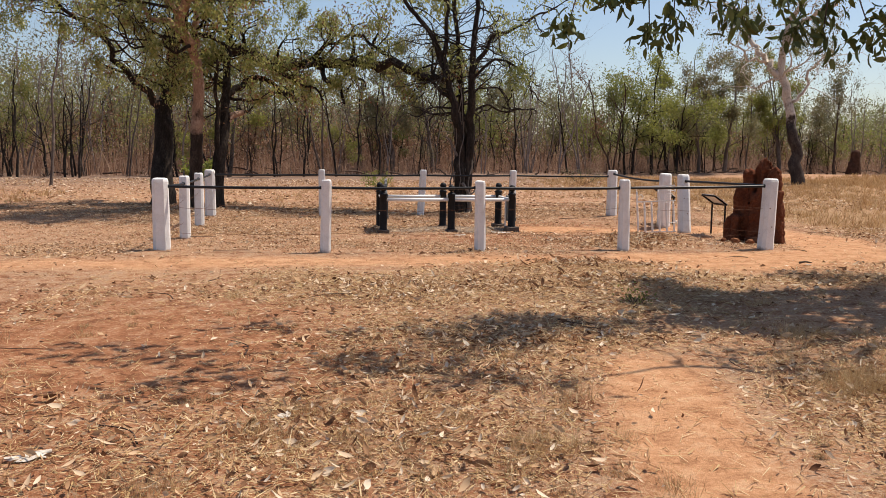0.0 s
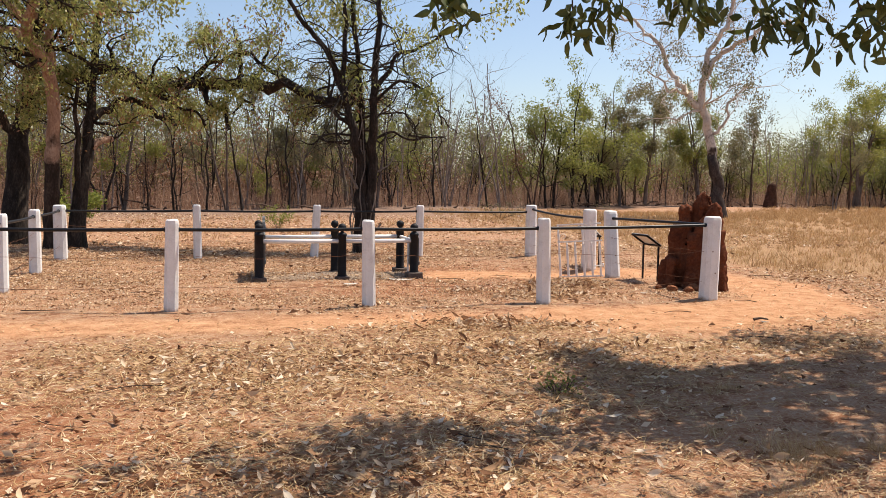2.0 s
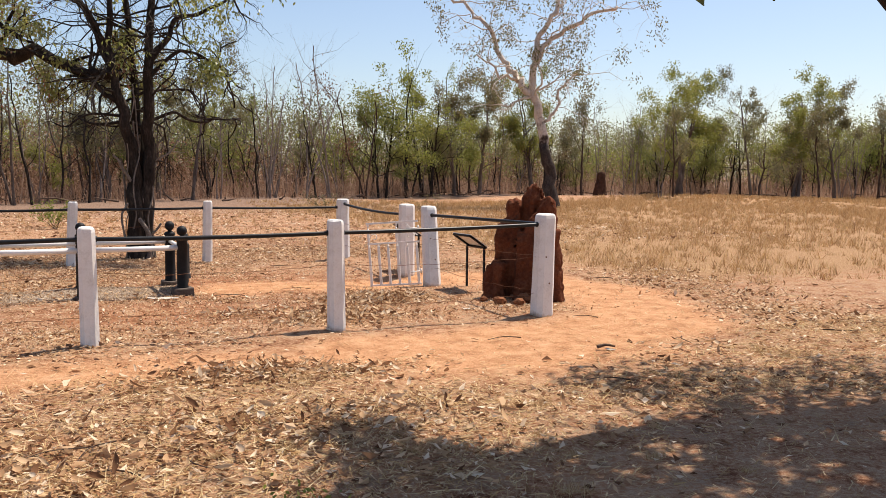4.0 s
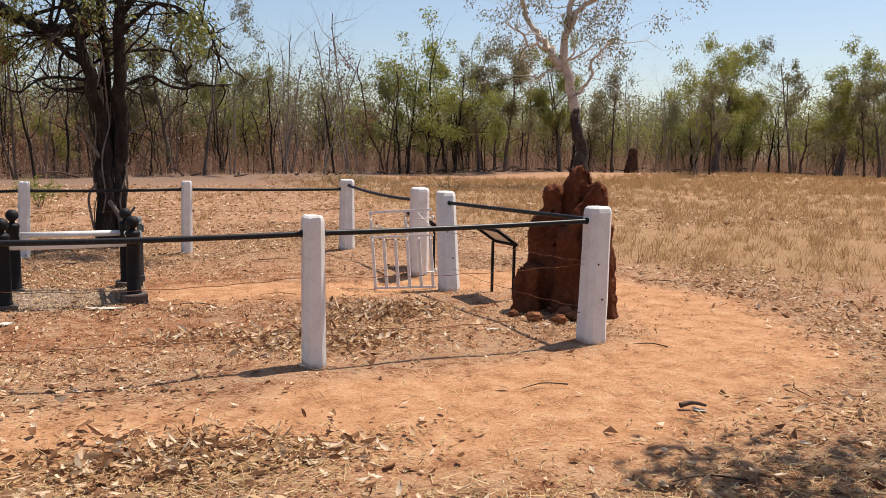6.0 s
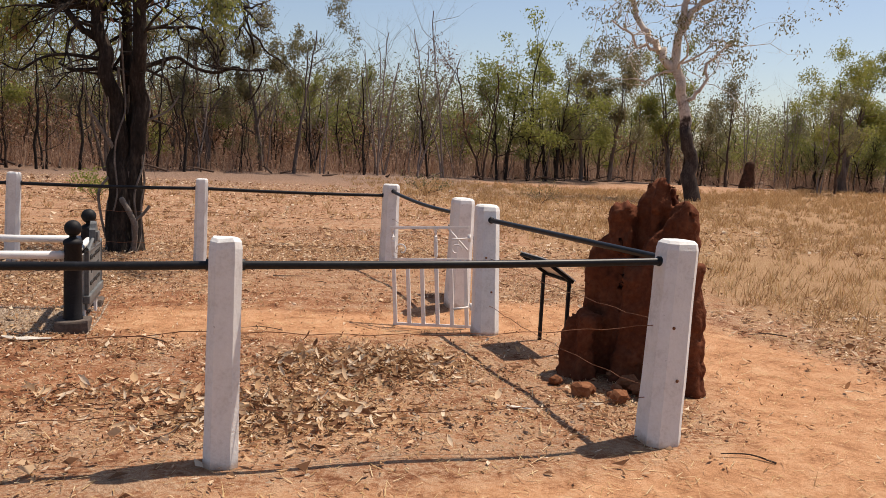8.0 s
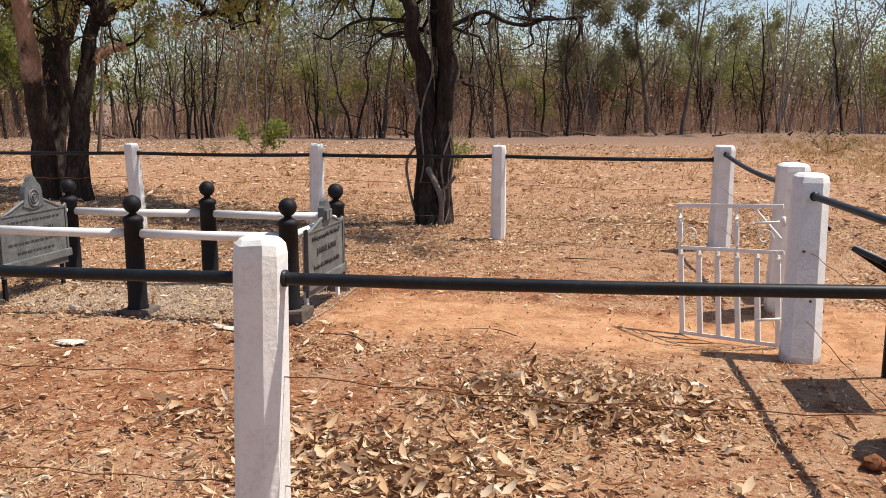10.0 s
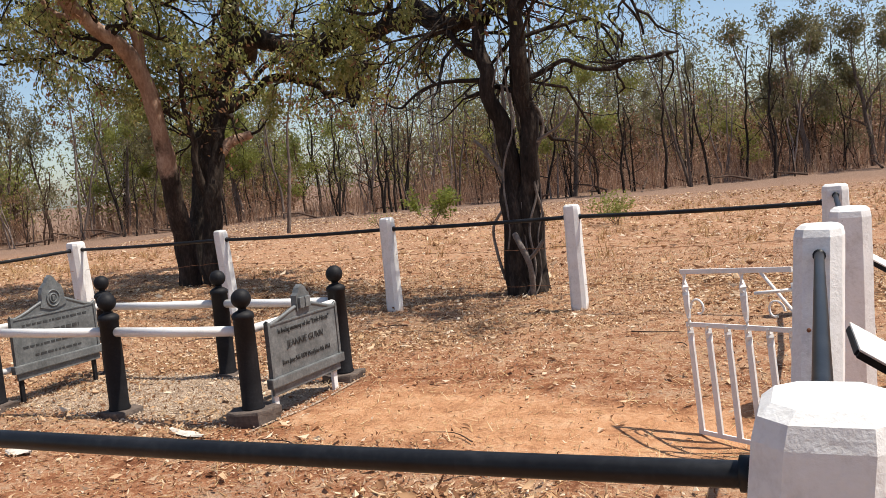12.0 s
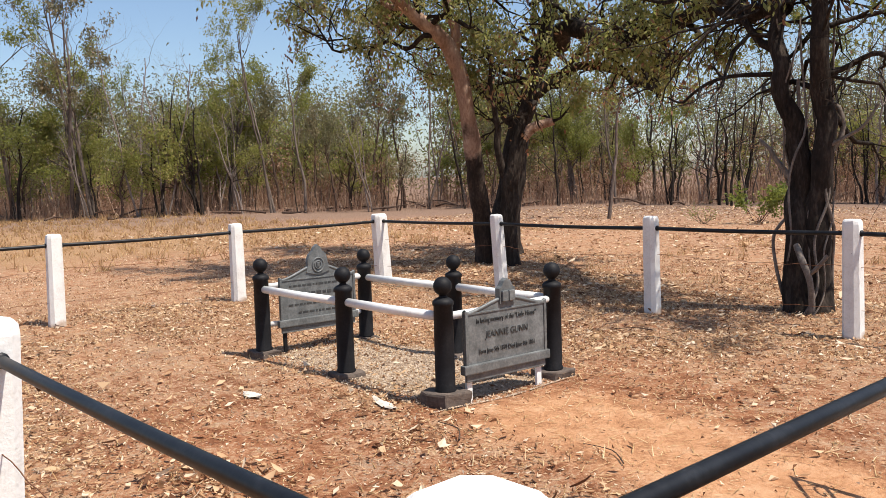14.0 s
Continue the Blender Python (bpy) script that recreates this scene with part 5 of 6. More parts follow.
    shell("outer_foliage", v, f, SHADE_LEAF, e)


def broad_leaves(spots, rng, length, width, spread):
    """Folded, curved leaves, three pairs of faces each, hanging down."""
    s = np.array([tuple(p) for p in spots])
    n = len(s)
    s = s + rng.normal(0, spread, (n, 3))
    a = rng.normal(0, 0.75, (n, 3)) + np.array([0, 0, -0.9])
    a /= np.linalg.norm(a, axis=1)[:, None]
    w = np.cross(a, rng.normal(0, 1, (n, 3)))
    w /= np.linalg.norm(w, axis=1)[:, None]
    k = np.cross(w, a)
    L = (length * rng.uniform(0.65, 1.2, n))[:, None]
    W = (width * rng.uniform(0.75, 1.2, n))[:, None]
    rows = []
    for q, ww, lift in ((0.0, 0.05, 0.0), (0.3, 0.46, 0.05), (0.65, 0.40, 0.03), (1.0, 0.02, -0.10)):
        mid = s + a * L * q + k * L * lift
        rows += [mid - w * W * ww + k * W * 0.18, mid, mid + w * W * ww + k * W * 0.18]
    v = np.stack(rows, axis=1).reshape(-1, 3)
    base = np.arange(n)[:, None] * 12
    cell = []
    for r in range(3):
        for c in range(2):
            i = r * 3 + c
            cell.append([i, i + 1, i + 4, i + 3])
    f = (base[:, :, None] + np.array(cell)[None]).reshape(-1, 4)
    return v, f


leaning_tree()
vine_tree()
white_gum()
shade_tree()


# ---- woodland ----
def bush_tree(kind, seed, fine=True):
    """One woodland tree at the origin: its wood, the ends of its twigs, and how it is clad."""
    rnd = random.Random(seed)
    buf, tips = Buf(), []
    stems, h, r, per, bark, leaf, low = {
        "bare": (rnd.choice((2, 3)), rnd.uniform(6.0, 8.0), 0.055, 0, BARK_TWIG, RUSSET, 0.35),
        "gum": (rnd.choice((1, 2)), rnd.uniform(6.0, 8.5), 0.075, 22, BARK_GREY, (DUSTY, WOODLEAF)[seed % 2], 0.45),
        "leafy": (rnd.choice((1, 2)), rnd.uniform(4.8, 6.2), 0.10, 46, (BARK_BROWN, BARK_DARK)[seed % 2], (WOODLEAF, GREEN, DUSTY, WOODLEAF)[seed % 4], 0.32),
        "pole": (rnd.choice((1, 2, 3)), rnd.uniform(3.2, 5.5), 0.06, 6, BARK_DARK, RUSSET, 0.25),
        "broad": (rnd.choice((1, 2)), rnd.uniform(6.0, 7.0), 0.14, 40, BARK_GREY, (DUSTY, WOODLEAF)[seed % 2], 0.32),
        "dry": (2, rnd.uniform(2.8, 4.5), 0.04, 14, BARK_BROWN, (RUSSET, DUSTY)[seed % 2], 0.3)}[kind]
    for s in range(stems):
        lean = Vector((rnd.uniform(-1, 1), rnd.uniform(-1, 1), 0)) * (0.12 if stems == 1 else 0.24)
        hh = h * rnd.uniform(0.75, 1.0)
        foot = Vector((rnd.uniform(-0.2, 0.2), rnd.uniform(-0.2, 0.2), -0.3))
        keys = [foot] + [foot + Vector((lean.x * hh * q + rnd.uniform(-0.11, 0.11), lean.y * hh * q + rnd.uniform(-0.11, 0.11), hh * q)) for q in (0.25, 0.5, 0.75, 1.0)]
        pts, rad = stem(buf, keys, r, 0.02, 6 if fine else 4, 3 if fine else 2, 0.1, gnarl=0.09)
        deep = (2 if kind in ("bare", "gum", "broad") else 1) if fine else (1 if kind == "bare" else 0)
        count = {"bare": 7, "gum": 6, "leafy": 11, "pole": 6, "dry": 6, "broad": 11}[kind] + (0 if fine or kind == "bare" else 4)
        m = len(pts) - 1
        for _ in range(count):
            i = int(rnd.uniform(low, 1) * m)
            d = Vector((rnd.uniform(-1, 1), rnd.uniform(-1, 1), rnd.uniform(0.1, 1.1)))
            grow(buf, tips, pts[i], d, h * (rnd.uniform(0.20, 0.34) if kind == "leafy" else rnd.uniform(0.13, 0.24)), max(rad[i] * 0.5, 0.014), deep, rnd, 0.32, 0.10, 3 if deep > 1 or kind != "pole" else 2, 0.8, 0.5, 3)
    return buf, tips, per, bark, leaf


LABELS = {"bare": "bare grey dry-season woodland tree with fine twigs", "gum": "slender woodland gum with thin dusty foliage", "leafy": "leafy green woodland tree with an open crown",
          "pole": "thin blackened woodland sapling, nearly leafless", "dry": "low dry woodland sapling with russet leaves", "broad": "broad dusty-green woodland tree, taller than its neighbours"}
LEAF = {"broad": (0.15, 0.065, 0.16), "gum": (0.13, 0.05, 0.10), "leafy": (0.15, 0.07, 0.19), "pole": (0.10, 0.04, 0.12), "dry": (0.11, 0.045, 0.16), "bare": (0.1, 0.04, 0.1)}


def edge_point(q):
    lens = [math.dist(a, b) for a, b in zip(EDGE, EDGE[1:])]
    d = q * sum(lens)
    for (a, b), L in zip(zip(EDGE, EDGE[1:]), lens):
        if d <= L:
            n = Vector((-(b[1] - a[1]), b[0] - a[0])).normalized()
            return Vector((a[0] + (b[0] - a[0]) * d / L, a[1] + (b[1] - a[1]) * d / L)), n
        d -= L
    return Vector(EDGE[-1]), Vector((0, 1))


def make_woodland():
    rnd = random.Random(77)
    protos, used = {}, set()
    for kind, count in (("bare", 5), ("gum", 5), ("leafy", 6), ("pole", 5), ("dry", 4), ("broad", 3)):
        for j in range(count):
            buf, tips, per, bark, leaf = bush_tree(kind, 100 + 17 * j + len(kind))
            e = empty("tree", (0, 0, 0), 0, LABELS[kind], "tree", "trees of the woodland edge")
            buf.make("trunk", bark, e)
            if per:
                length, width, spread = LEAF[kind]
                crown("crown", tips, per, length, width, leaf, e, 500 + j, 0.5, spread, {"broad": 0.55, "leafy": 0.55, "gum": 0.5}.get(kind, 0.42), "", 1.0, far=True)
            protos.setdefault(kind, []).append(e)
    spots = []
    for k in range(285):
        q, n = edge_point(0.12 + 0.76 * (k + rnd.random()) / 285)
        spots.append((q + n * (0.3 + 11 * rnd.random() ** 1.7), None, 0))
    # single trees that stand out at the rim of the clearing
    spots += [(Vector(p), kind, size) for p, kind, size in (
        ((-43.0, 9.0), "gum", 1.65), ((-40.5, 10.6), "gum", 1.6), ((-39.5, 11.5), "gum", 1.35), ((-42.0, 11.5), "broad", 1.2), ((-37.9, 12.1), "leafy", 0.85), ((-36.6, 13.4), "pole", 1.1), ((-36.0, 15.2), "leafy", 0.95), ((-38.5, 17.5), "broad", 0.95), ((-33.1, 18.7), "gum", 1.15),
        ((-31.4, 21.3), "bare", 0.75), ((-30.4, 23.6), "gum", 1.0), ((-28.8, 24.8), "pole", 1.15), ((-32.5, 24.0), "leafy", 0.95), ((-27.2, 26.2), "dry", 1.2), ((-31.0, 26.5), "broad", 0.95), ((-29.0, 28.0), "leafy", 1.0), ((-33.5, 21.5), "leafy", 0.9), ((-34.5, 18.0), "gum", 1.1), ((-26.0, 29.0), "broad", 0.9), ((-25.3, 27.3), "pole", 1.2), ((-23.3, 28.6), "gum", 0.95), ((-20.5, 28.8), "pole", 1.0), ((-19.9, 28.0), "pole", 1.1), ((-18.0, 28.6), "pole", 1.15), ((-17.6, 28.3), "pole", 1.0), ((-16.2, 19.6), "gum", 0.85), ((-12.0, 31.0), "pole", 1.2), ((-9.2, 32.0), "pole", 1.1), ((-7.6, 32.6), "pole", 1.2), ((-5.8, 33.0), "pole", 1.15),
        ((-11.5, 32.5), "broad", 1.0), ((-14.0, 33.0), "leafy", 1.0), ((-3.6, 33.6), "pole", 1.25), ((-6.6, 33.0), "gum", 1.0), ((-2.6, 36.5), "broad", 1.2), ((-0.3, 37.5), "broad", 1.15), ((0.9, 35.6), "gum", 1.2), ((2.4, 36.3), "bare", 0.8), ((5.2, 37.6), "bare", 0.95), ((4.6, 37.2), "pole", 1.1), ((7.4, 39.0), "bare", 1.1), ((9.4, 39.8), "bare", 1.25), ((8.4, 39.3), "pole", 1.2),
        ((11.7, 41.0), "dry", 1.75), ((13.6, 43.0), "leafy", 1.3), ((15.5, 43.5), "leafy", 1.45), ((17.5, 45.0), "leafy", 1.35), ((20.0, 46.0), "broad", 1.2), ((22.3, 47.0), "broad", 1.3), ((27.5, 48.5), "broad", 1.2), ((31.0, 47.5), "leafy", 1.25), ((29.5, 36.0), "bare", 0.85), ((30.6, 36.0), "leafy", 0.95), ((34.5, 40.0), "broad", 1.15), ((36.5, 43.0), "broad", 1.3), ((38.6, 37.0), "leafy", 1.0),
        ((41.0, 40.0), "gum", 1.35), ((43.5, 38.5), "broad", 1.2), ((42.0, 35.0), "leafy", 1.05), ((47.0, 38.0), "broad", 1.2), ((48.5, 33.0), "leafy", 1.1))]
    for p, kind, s in spots:
        east, west = p.x > 12, p.x < -26
        if kind is None:
            green = 0.46 if east else (0.34 if west else 0.06)
            kind = "leafy" if rnd.random() < green else rnd.choices(("bare", "gum", "pole", "dry"), (0.34, 0.12, 0.36, 0.18))[0]
            s = rnd.uniform(0.7, 1.15)
        pool = protos[kind]
        src = rnd.choice(pool[1:4] if west and kind == "leafy" else pool)
        m = Matrix.LocRotScale((p.x, p.y, float(ground_z(p.x, p.y))), Euler((0, 0, rnd.uniform(0, 6.28))), None)
        ob = src if src not in used else copy_thing(src, m)
        if ob is src:
            used.add(src)
            src.matrix_world = m
        ob.scale = (s, s, s * rnd.uniform(0.9, 1.1))
    for kind in protos:
        for src in protos[kind]:
            if src not in used:
                q, n = edge_point(rnd.uniform(0.2, 0.8))
                src.location = (q.x + n.x * 6, q.y + n.y * 6, 0)


make_woodland()


def far_woods():
    """The woods behind the edge, past counting."""
    rnd, rng = random.Random(5), np.random.default_rng(9)
    base = {}
    for kind in ("gum", "leafy", "pole", "dry", "bare"):
        for j in range(5):
            buf, tips, per, bark, leaf = bush_tree(kind, 900 + 13 * j + len(kind), False)
            base.setdefault(kind, []).append((np.array([tuple(p) for p in buf.v]), np.array(buf.f), np.array([tuple(p) for p in tips])))
    wood = {"grey": [[], [], 0], "dark": [[], [], 0]}
    crowns = {"olive": [], "dusty": [], "russet": []}
    for k in range(900):
        q, n = edge_point(0.08 + 0.84 * (k + rnd.random()) / 900)
        back = 6 + 46 * rnd.random() ** 1.4
        p = q + n * back
        mix = (0.55, 0.22, 0.06, 0.1, 0.07) if p.x > 12 or p.x < -34 else (0.14, 0.26, 0.20, 0.22, 0.18)
        kind = rnd.choices(("leafy", "gum", "bare", "pole", "dry"), mix)[0]
        v, f, t = rnd.choice(base[kind])
        a, s = rnd.uniform(0, 6.28), rnd.uniform(0.7, 1.1)
        R = np.array([[math.cos(a), -math.sin(a), 0], [math.sin(a), math.cos(a), 0], [0, 0, 1]]) * s
        off = np.array([p.x, p.y, 0])
        w = wood["dark" if kind in ("pole", "leafy") else "grey"]
        w[0].append(v @ R.T + off)
        w[1].append(f + w[2])
        w[2] += len(v)
        key = {"leafy": "olive", "gum": "dusty", "dry": "russet", "pole": "russet", "bare": None}[kind]
        if key:
            pick = t[rng.random(len(t)) < (0.8 if kind == "leafy" else 0.6)]
            crowns[key].append(np.repeat(pick @ R.T + off, 7 if kind == "leafy" else 5, axis=0))
    e = empty("far_woods", (0, 0, 0), 0, "dense dry-season woodland behind the clearing, mixed green and bare", "woods", kind="stuff")
    for key, m in (("grey", BARK_GREY), ("dark", BARK_BROWN)):
        shell(key + "_trunks", np.concatenate(wood[key][0]), np.concatenate(wood[key][1]), m, e)
    for key, m in (("olive", WOODLEAF), ("dusty", DUSTY), ("russet", RUSSET)):
        v, f = chips_of_leaf(np.repeat(np.concatenate(crowns[key]), 2, axis=0), 0.25, 0.11, rng, 0.4, 0.45)
        shell(key + "_foliage", v, f, m, e, smooth=False)


far_woods()


def undergrowth():
    """Dead brush, whips and dry saplings along and inside the edge."""
    rng, rnd = np.random.default_rng(3), random.Random(3)
    foot, size = [], []
    for _ in range(5200):
        q, n = edge_point(rnd.uniform(0.05, 0.95))
        b = abs(rnd.gauss(0, 5)) if rnd.random() < 0.5 else rnd.uniform(3, 34)
        foot.append((q.x + n.x * b, q.y + n.y * b))
        size.append(rnd.uniform(0.4, 1.0) if b < 1.5 else rnd.uniform(0.8, 2.2))
    foot, size = np.array(foot), np.array(size)
    n = 75000
    who = rng.integers(0, len(foot), n)
    p = np.zeros((n, 3))
    p[:, :2] = foot[who] + rng.normal(0, 0.45, (n, 2))
    tall = size[who] * rng.uniform(0.4, 1.3, n)
    d = rng.normal(0, 0.22, (n, 3))
    d[:, 2] = 1
    w = rng.normal(0, 1, (n, 3))
    w[:, 2] = 0
    w /= np.linalg.norm(w, axis=1)[:, None]
    wd = rng.uniform(0.006, 0.018, n)[:, None]
    top = p + d * tall[:, None]
    v = np.stack([p - w * wd, p + w * wd, top], axis=1).reshape(-1, 3)
    e = empty("dry_brush", (0, 0, 0), 0, "dead brown brush and dry saplings under the trees", "brush", kind="stuff")
    shell("stalks", v, np.arange(n * 3).reshape(n, 3), BRUSH, e, smooth=False)
    m = 60000
    k = rng.integers(0, n, m)
    at = p[k] + d[k] * tall[k][:, None] * rng.uniform(0.25, 1.0, m)[:, None]
    v, f = chips_of_leaf(at, 0.15, 0.055, rng, 0.1, 0.14)
    shell("dry_leaves", v, f, BRUSH, e, smooth=False)
    for name, bark in (("dark_whips", BARK_DARK), ("grey_whips", BARK_GREY)):
        whips = Buf()
        for _ in range(170):
            q, nn = edge_point(rnd.uniform(0.1, 0.9))
            b = 14 * rnd.random() ** 1.5
            c = Vector((q.x + nn.x * b, q.y + nn.y * b, -0.1))
            h, lean = rnd.uniform(1.2, 4.2), Vector((rnd.uniform(-0.16, 0.16), rnd.uniform(-0.16, 0.16), 1))
            bend = [Vector((rnd.uniform(-0.1, 0.1), rnd.uniform(-0.1, 0.1), 0)) for _ in range(3)]
            r = rnd.uniform(0.015, 0.045)
            pts = [c, c + lean * h * 0.3 + bend[0], c + lean * h * 0.6 + bend[1], c + lean * h + bend[2]]
            whips.tube(pts, [r, r * 0.8, r * 0.55, 0.008], 4)
            fork = pts[1 + (_ % 2)]
            whips.tube([fork, fork + Vector((bend[2].x * 2.5, bend[1].y * 2.5, h * 0.22)), fork + Vector((bend[2].x * 3.5, bend[1].y * 3, h * 0.45))], [r * 0.55, r * 0.4, 0.006], 3)
        whips.make(name, bark, e)
    for name, m, count, lo, hi, where in (("thicket", BRUSH, 190000, 0.0, 2.6, (0, 1)), ("dusty_thicket", DUSTY, 120000, 1.6, 7.6, (0.14, 0.40)), ("rim_thicket", DUSTY, 26000, 1.4, 4.8, (0.40, 0.62)), ("east_thicket", GREEN, 70000, 2.0, 6.4, (0.46, 0.90)), ("east_dusty_thicket", DUSTY, 70000, 1.6, 6.6, (0.46, 0.90)), ("east_bright_thicket", WOODLEAF, 40000, 2.2, 6.2, (0.46, 0.90)),
                                          ("west_thicket", WOODLEAF, 54000, 1.4, 6.0, (0.05, 0.36)), ("russet_thicket", RUSSET, 56000, 0.5, 3.6, (0.25, 0.9))):
        mid = np.array([(q.x + n.x * b, q.y + n.y * b, rnd.uniform(lo, hi)) for q, n, b in ((*edge_point(rnd.uniform(*where)), 6 + 40 * rnd.random()) for _ in range(count // 34))])
        at = mid[rng.integers(0, len(mid), count)] + rng.normal(0, 1, (count, 3)) * (1.2, 1.2, 0.6)
        at[:, 2] = np.abs(at[:, 2])
        v, f = chips_of_leaf(at, 0.24, 0.10, rng, 0.2, 0.1)
        shell(name, v, f, m, e, smooth=False)
    mid = np.array([(q.x + n.x * b, q.y + n.y * b, rnd.uniform(0, 5.2)) for q, n, b in ((*edge_point(rnd.uniform(0.03, 0.97)), 48 + 50 * rnd.random()) for _ in range(5000))])
    at = mid[rng.integers(0, len(mid), 150000)] + rng.normal(0, 1, (150000, 3)) * (1.6, 1.6, 0.7)
    at[:, 2] = np.abs(at[:, 2])
    v, f = chips_of_leaf(at, 0.36, 0.17, rng, 0.2, 0.1)
    shell("distant_thicket", v, f, DUSTY, e, smooth=False)
    logs = Buf()
    for _ in range(230):
        q, nn = edge_point(rnd.uniform(0.15, 0.85))
        b = rnd.uniform(-2.5, 3.5)
        c = Vector((q.x + nn.x * b, q.y + nn.y * b, 0.10))
        a, L = rnd.uniform(0, 6.28), rnd.uniform(0.4, 1.7)
        dd = Vector((math.cos(a), math.sin(a), rnd.uniform(0, 0.25)))
        logs.tube([c, c + dd * L * 0.5 + Vector((0, 0, rnd.uniform(-0.05, 0.12))), c + dd * L], [0.05, 0.04, 0.015], 6, 0.2)
    logs.make("fallen_branches", BARK_BROWN, e)


undergrowth()


# ---- grass, litter ----
def grass_field():
    rng = np.random.default_rng(12)
    n = 20000
    x, y = rng.uniform(-10, 62, n * 3), 0.5 + 46 * rng.random(n * 3) ** 1.25
    dens = field_at(x, y) * (0.35 + 0.65 * (np.sin(x * 0.9 + np.sin(y * 0.7)) * np.cos(y * 0.8) > -0.35))
    keep = (rng.random(n * 3) < dens) & (seg_dist(x, y, TRACK) > 1.3)
    x, y = x[keep][:n], y[keep][:n]
    xl, yl = rng.uniform(-45, -14, 2500), rng.uniform(-6, 15, 2500)
    x, y = np.concatenate([x, xl]), np.concatenate([y, yl])
    per = 12
    m = len(x) * per
    X, Y = np.repeat(x, per) + rng.normal(0, 0.06, m), np.repeat(y, per) + rng.normal(0, 0.06, m)
    p = np.stack([X, Y, ground_z(X, Y)], axis=1)
    h = np.repeat(rng.uniform(0.07, 0.24, len(x)), per) * rng.uniform(0.5, 1.2, m)
    d = rng.normal(0, 0.5, (m, 3))
    d[:, 2] = 1
    w = rng.normal(0, 1, (m, 3))
    w[:, 2] = 0
    w /= np.linalg.norm(w, axis=1)[:, None]
    far = np.hypot(X, Y + 4)
    wd = (0.0035 + 0.00022 * far)[:, None]
    v = np.stack([p - w * wd, p + w * wd, p + d * h[:, None] * 1.0], axis=1).reshape(-1, 3)
    ob = shell("dry_grass", v, np.arange(m * 3).reshape(m, 3), TUFT, smooth=False)
    tagged(ob, "golden standing dry grass tufts in the open field", "grass", kind="stuff")


grass_field()


def patchy(x, y):
    """How thick the litter lies, from 0 to 1."""
    s = np.sin(x * 1.1 + 1.3 * np.sin(y * 0.7)) * np.cos(y * 1.25 + 0.8 * np.sin(x * 0.9)) + 0.5 * np.sin(x * 2.7 + y * 2.1) * np.sin(y * 3.1 - x * 1.3)
    d = np.clip(0.24 + 0.75 * s, 0.08, 1.15) + np.where(y > 6.4, 0.45, 0.0) + np.where((x > -9.5) & (x < -1.8) & (y > 0.2) & (y < 6.4), np.where(y < 2.3, 0.06, 0.30), 0.0)
    for cx, cy, rx, ry, k in ((-1.25, 1.65, 0.6, 0.38, 3.2), (-4.6, -3.2, 2.6, 0.9, 1.5), (-6.2, -7.6, 1.6, 1.1, 1.4), (-5.4, -5.3, 1.6, 0.9, 1.2), (-1.9, 0.75, 0.55, 0.4, 2.0), (3.2, -2.4, 2.0, 1.6, 0.9), (-5.0, 0.9, 2.5, 0.5, 0.8), (-3.0, -8.0, 0.8, 1.2, 1.3), (-3.2, -1.4, 1.1, 0.4, 4.0), (-3.0, -2.6, 1.6, 0.5, 1.0), (2.6, 0.5, 0.7, 1.6, 0.8)):
        d = d + k * np.exp(-((x - cx) / rx) ** 2 - ((y - cy) / ry) ** 2)
    return d * (1 - 0.97 * np.clip(bare_at(x, y) * 1.2, 0, 1)) * (1 - 0.88 * red_at(x, y))


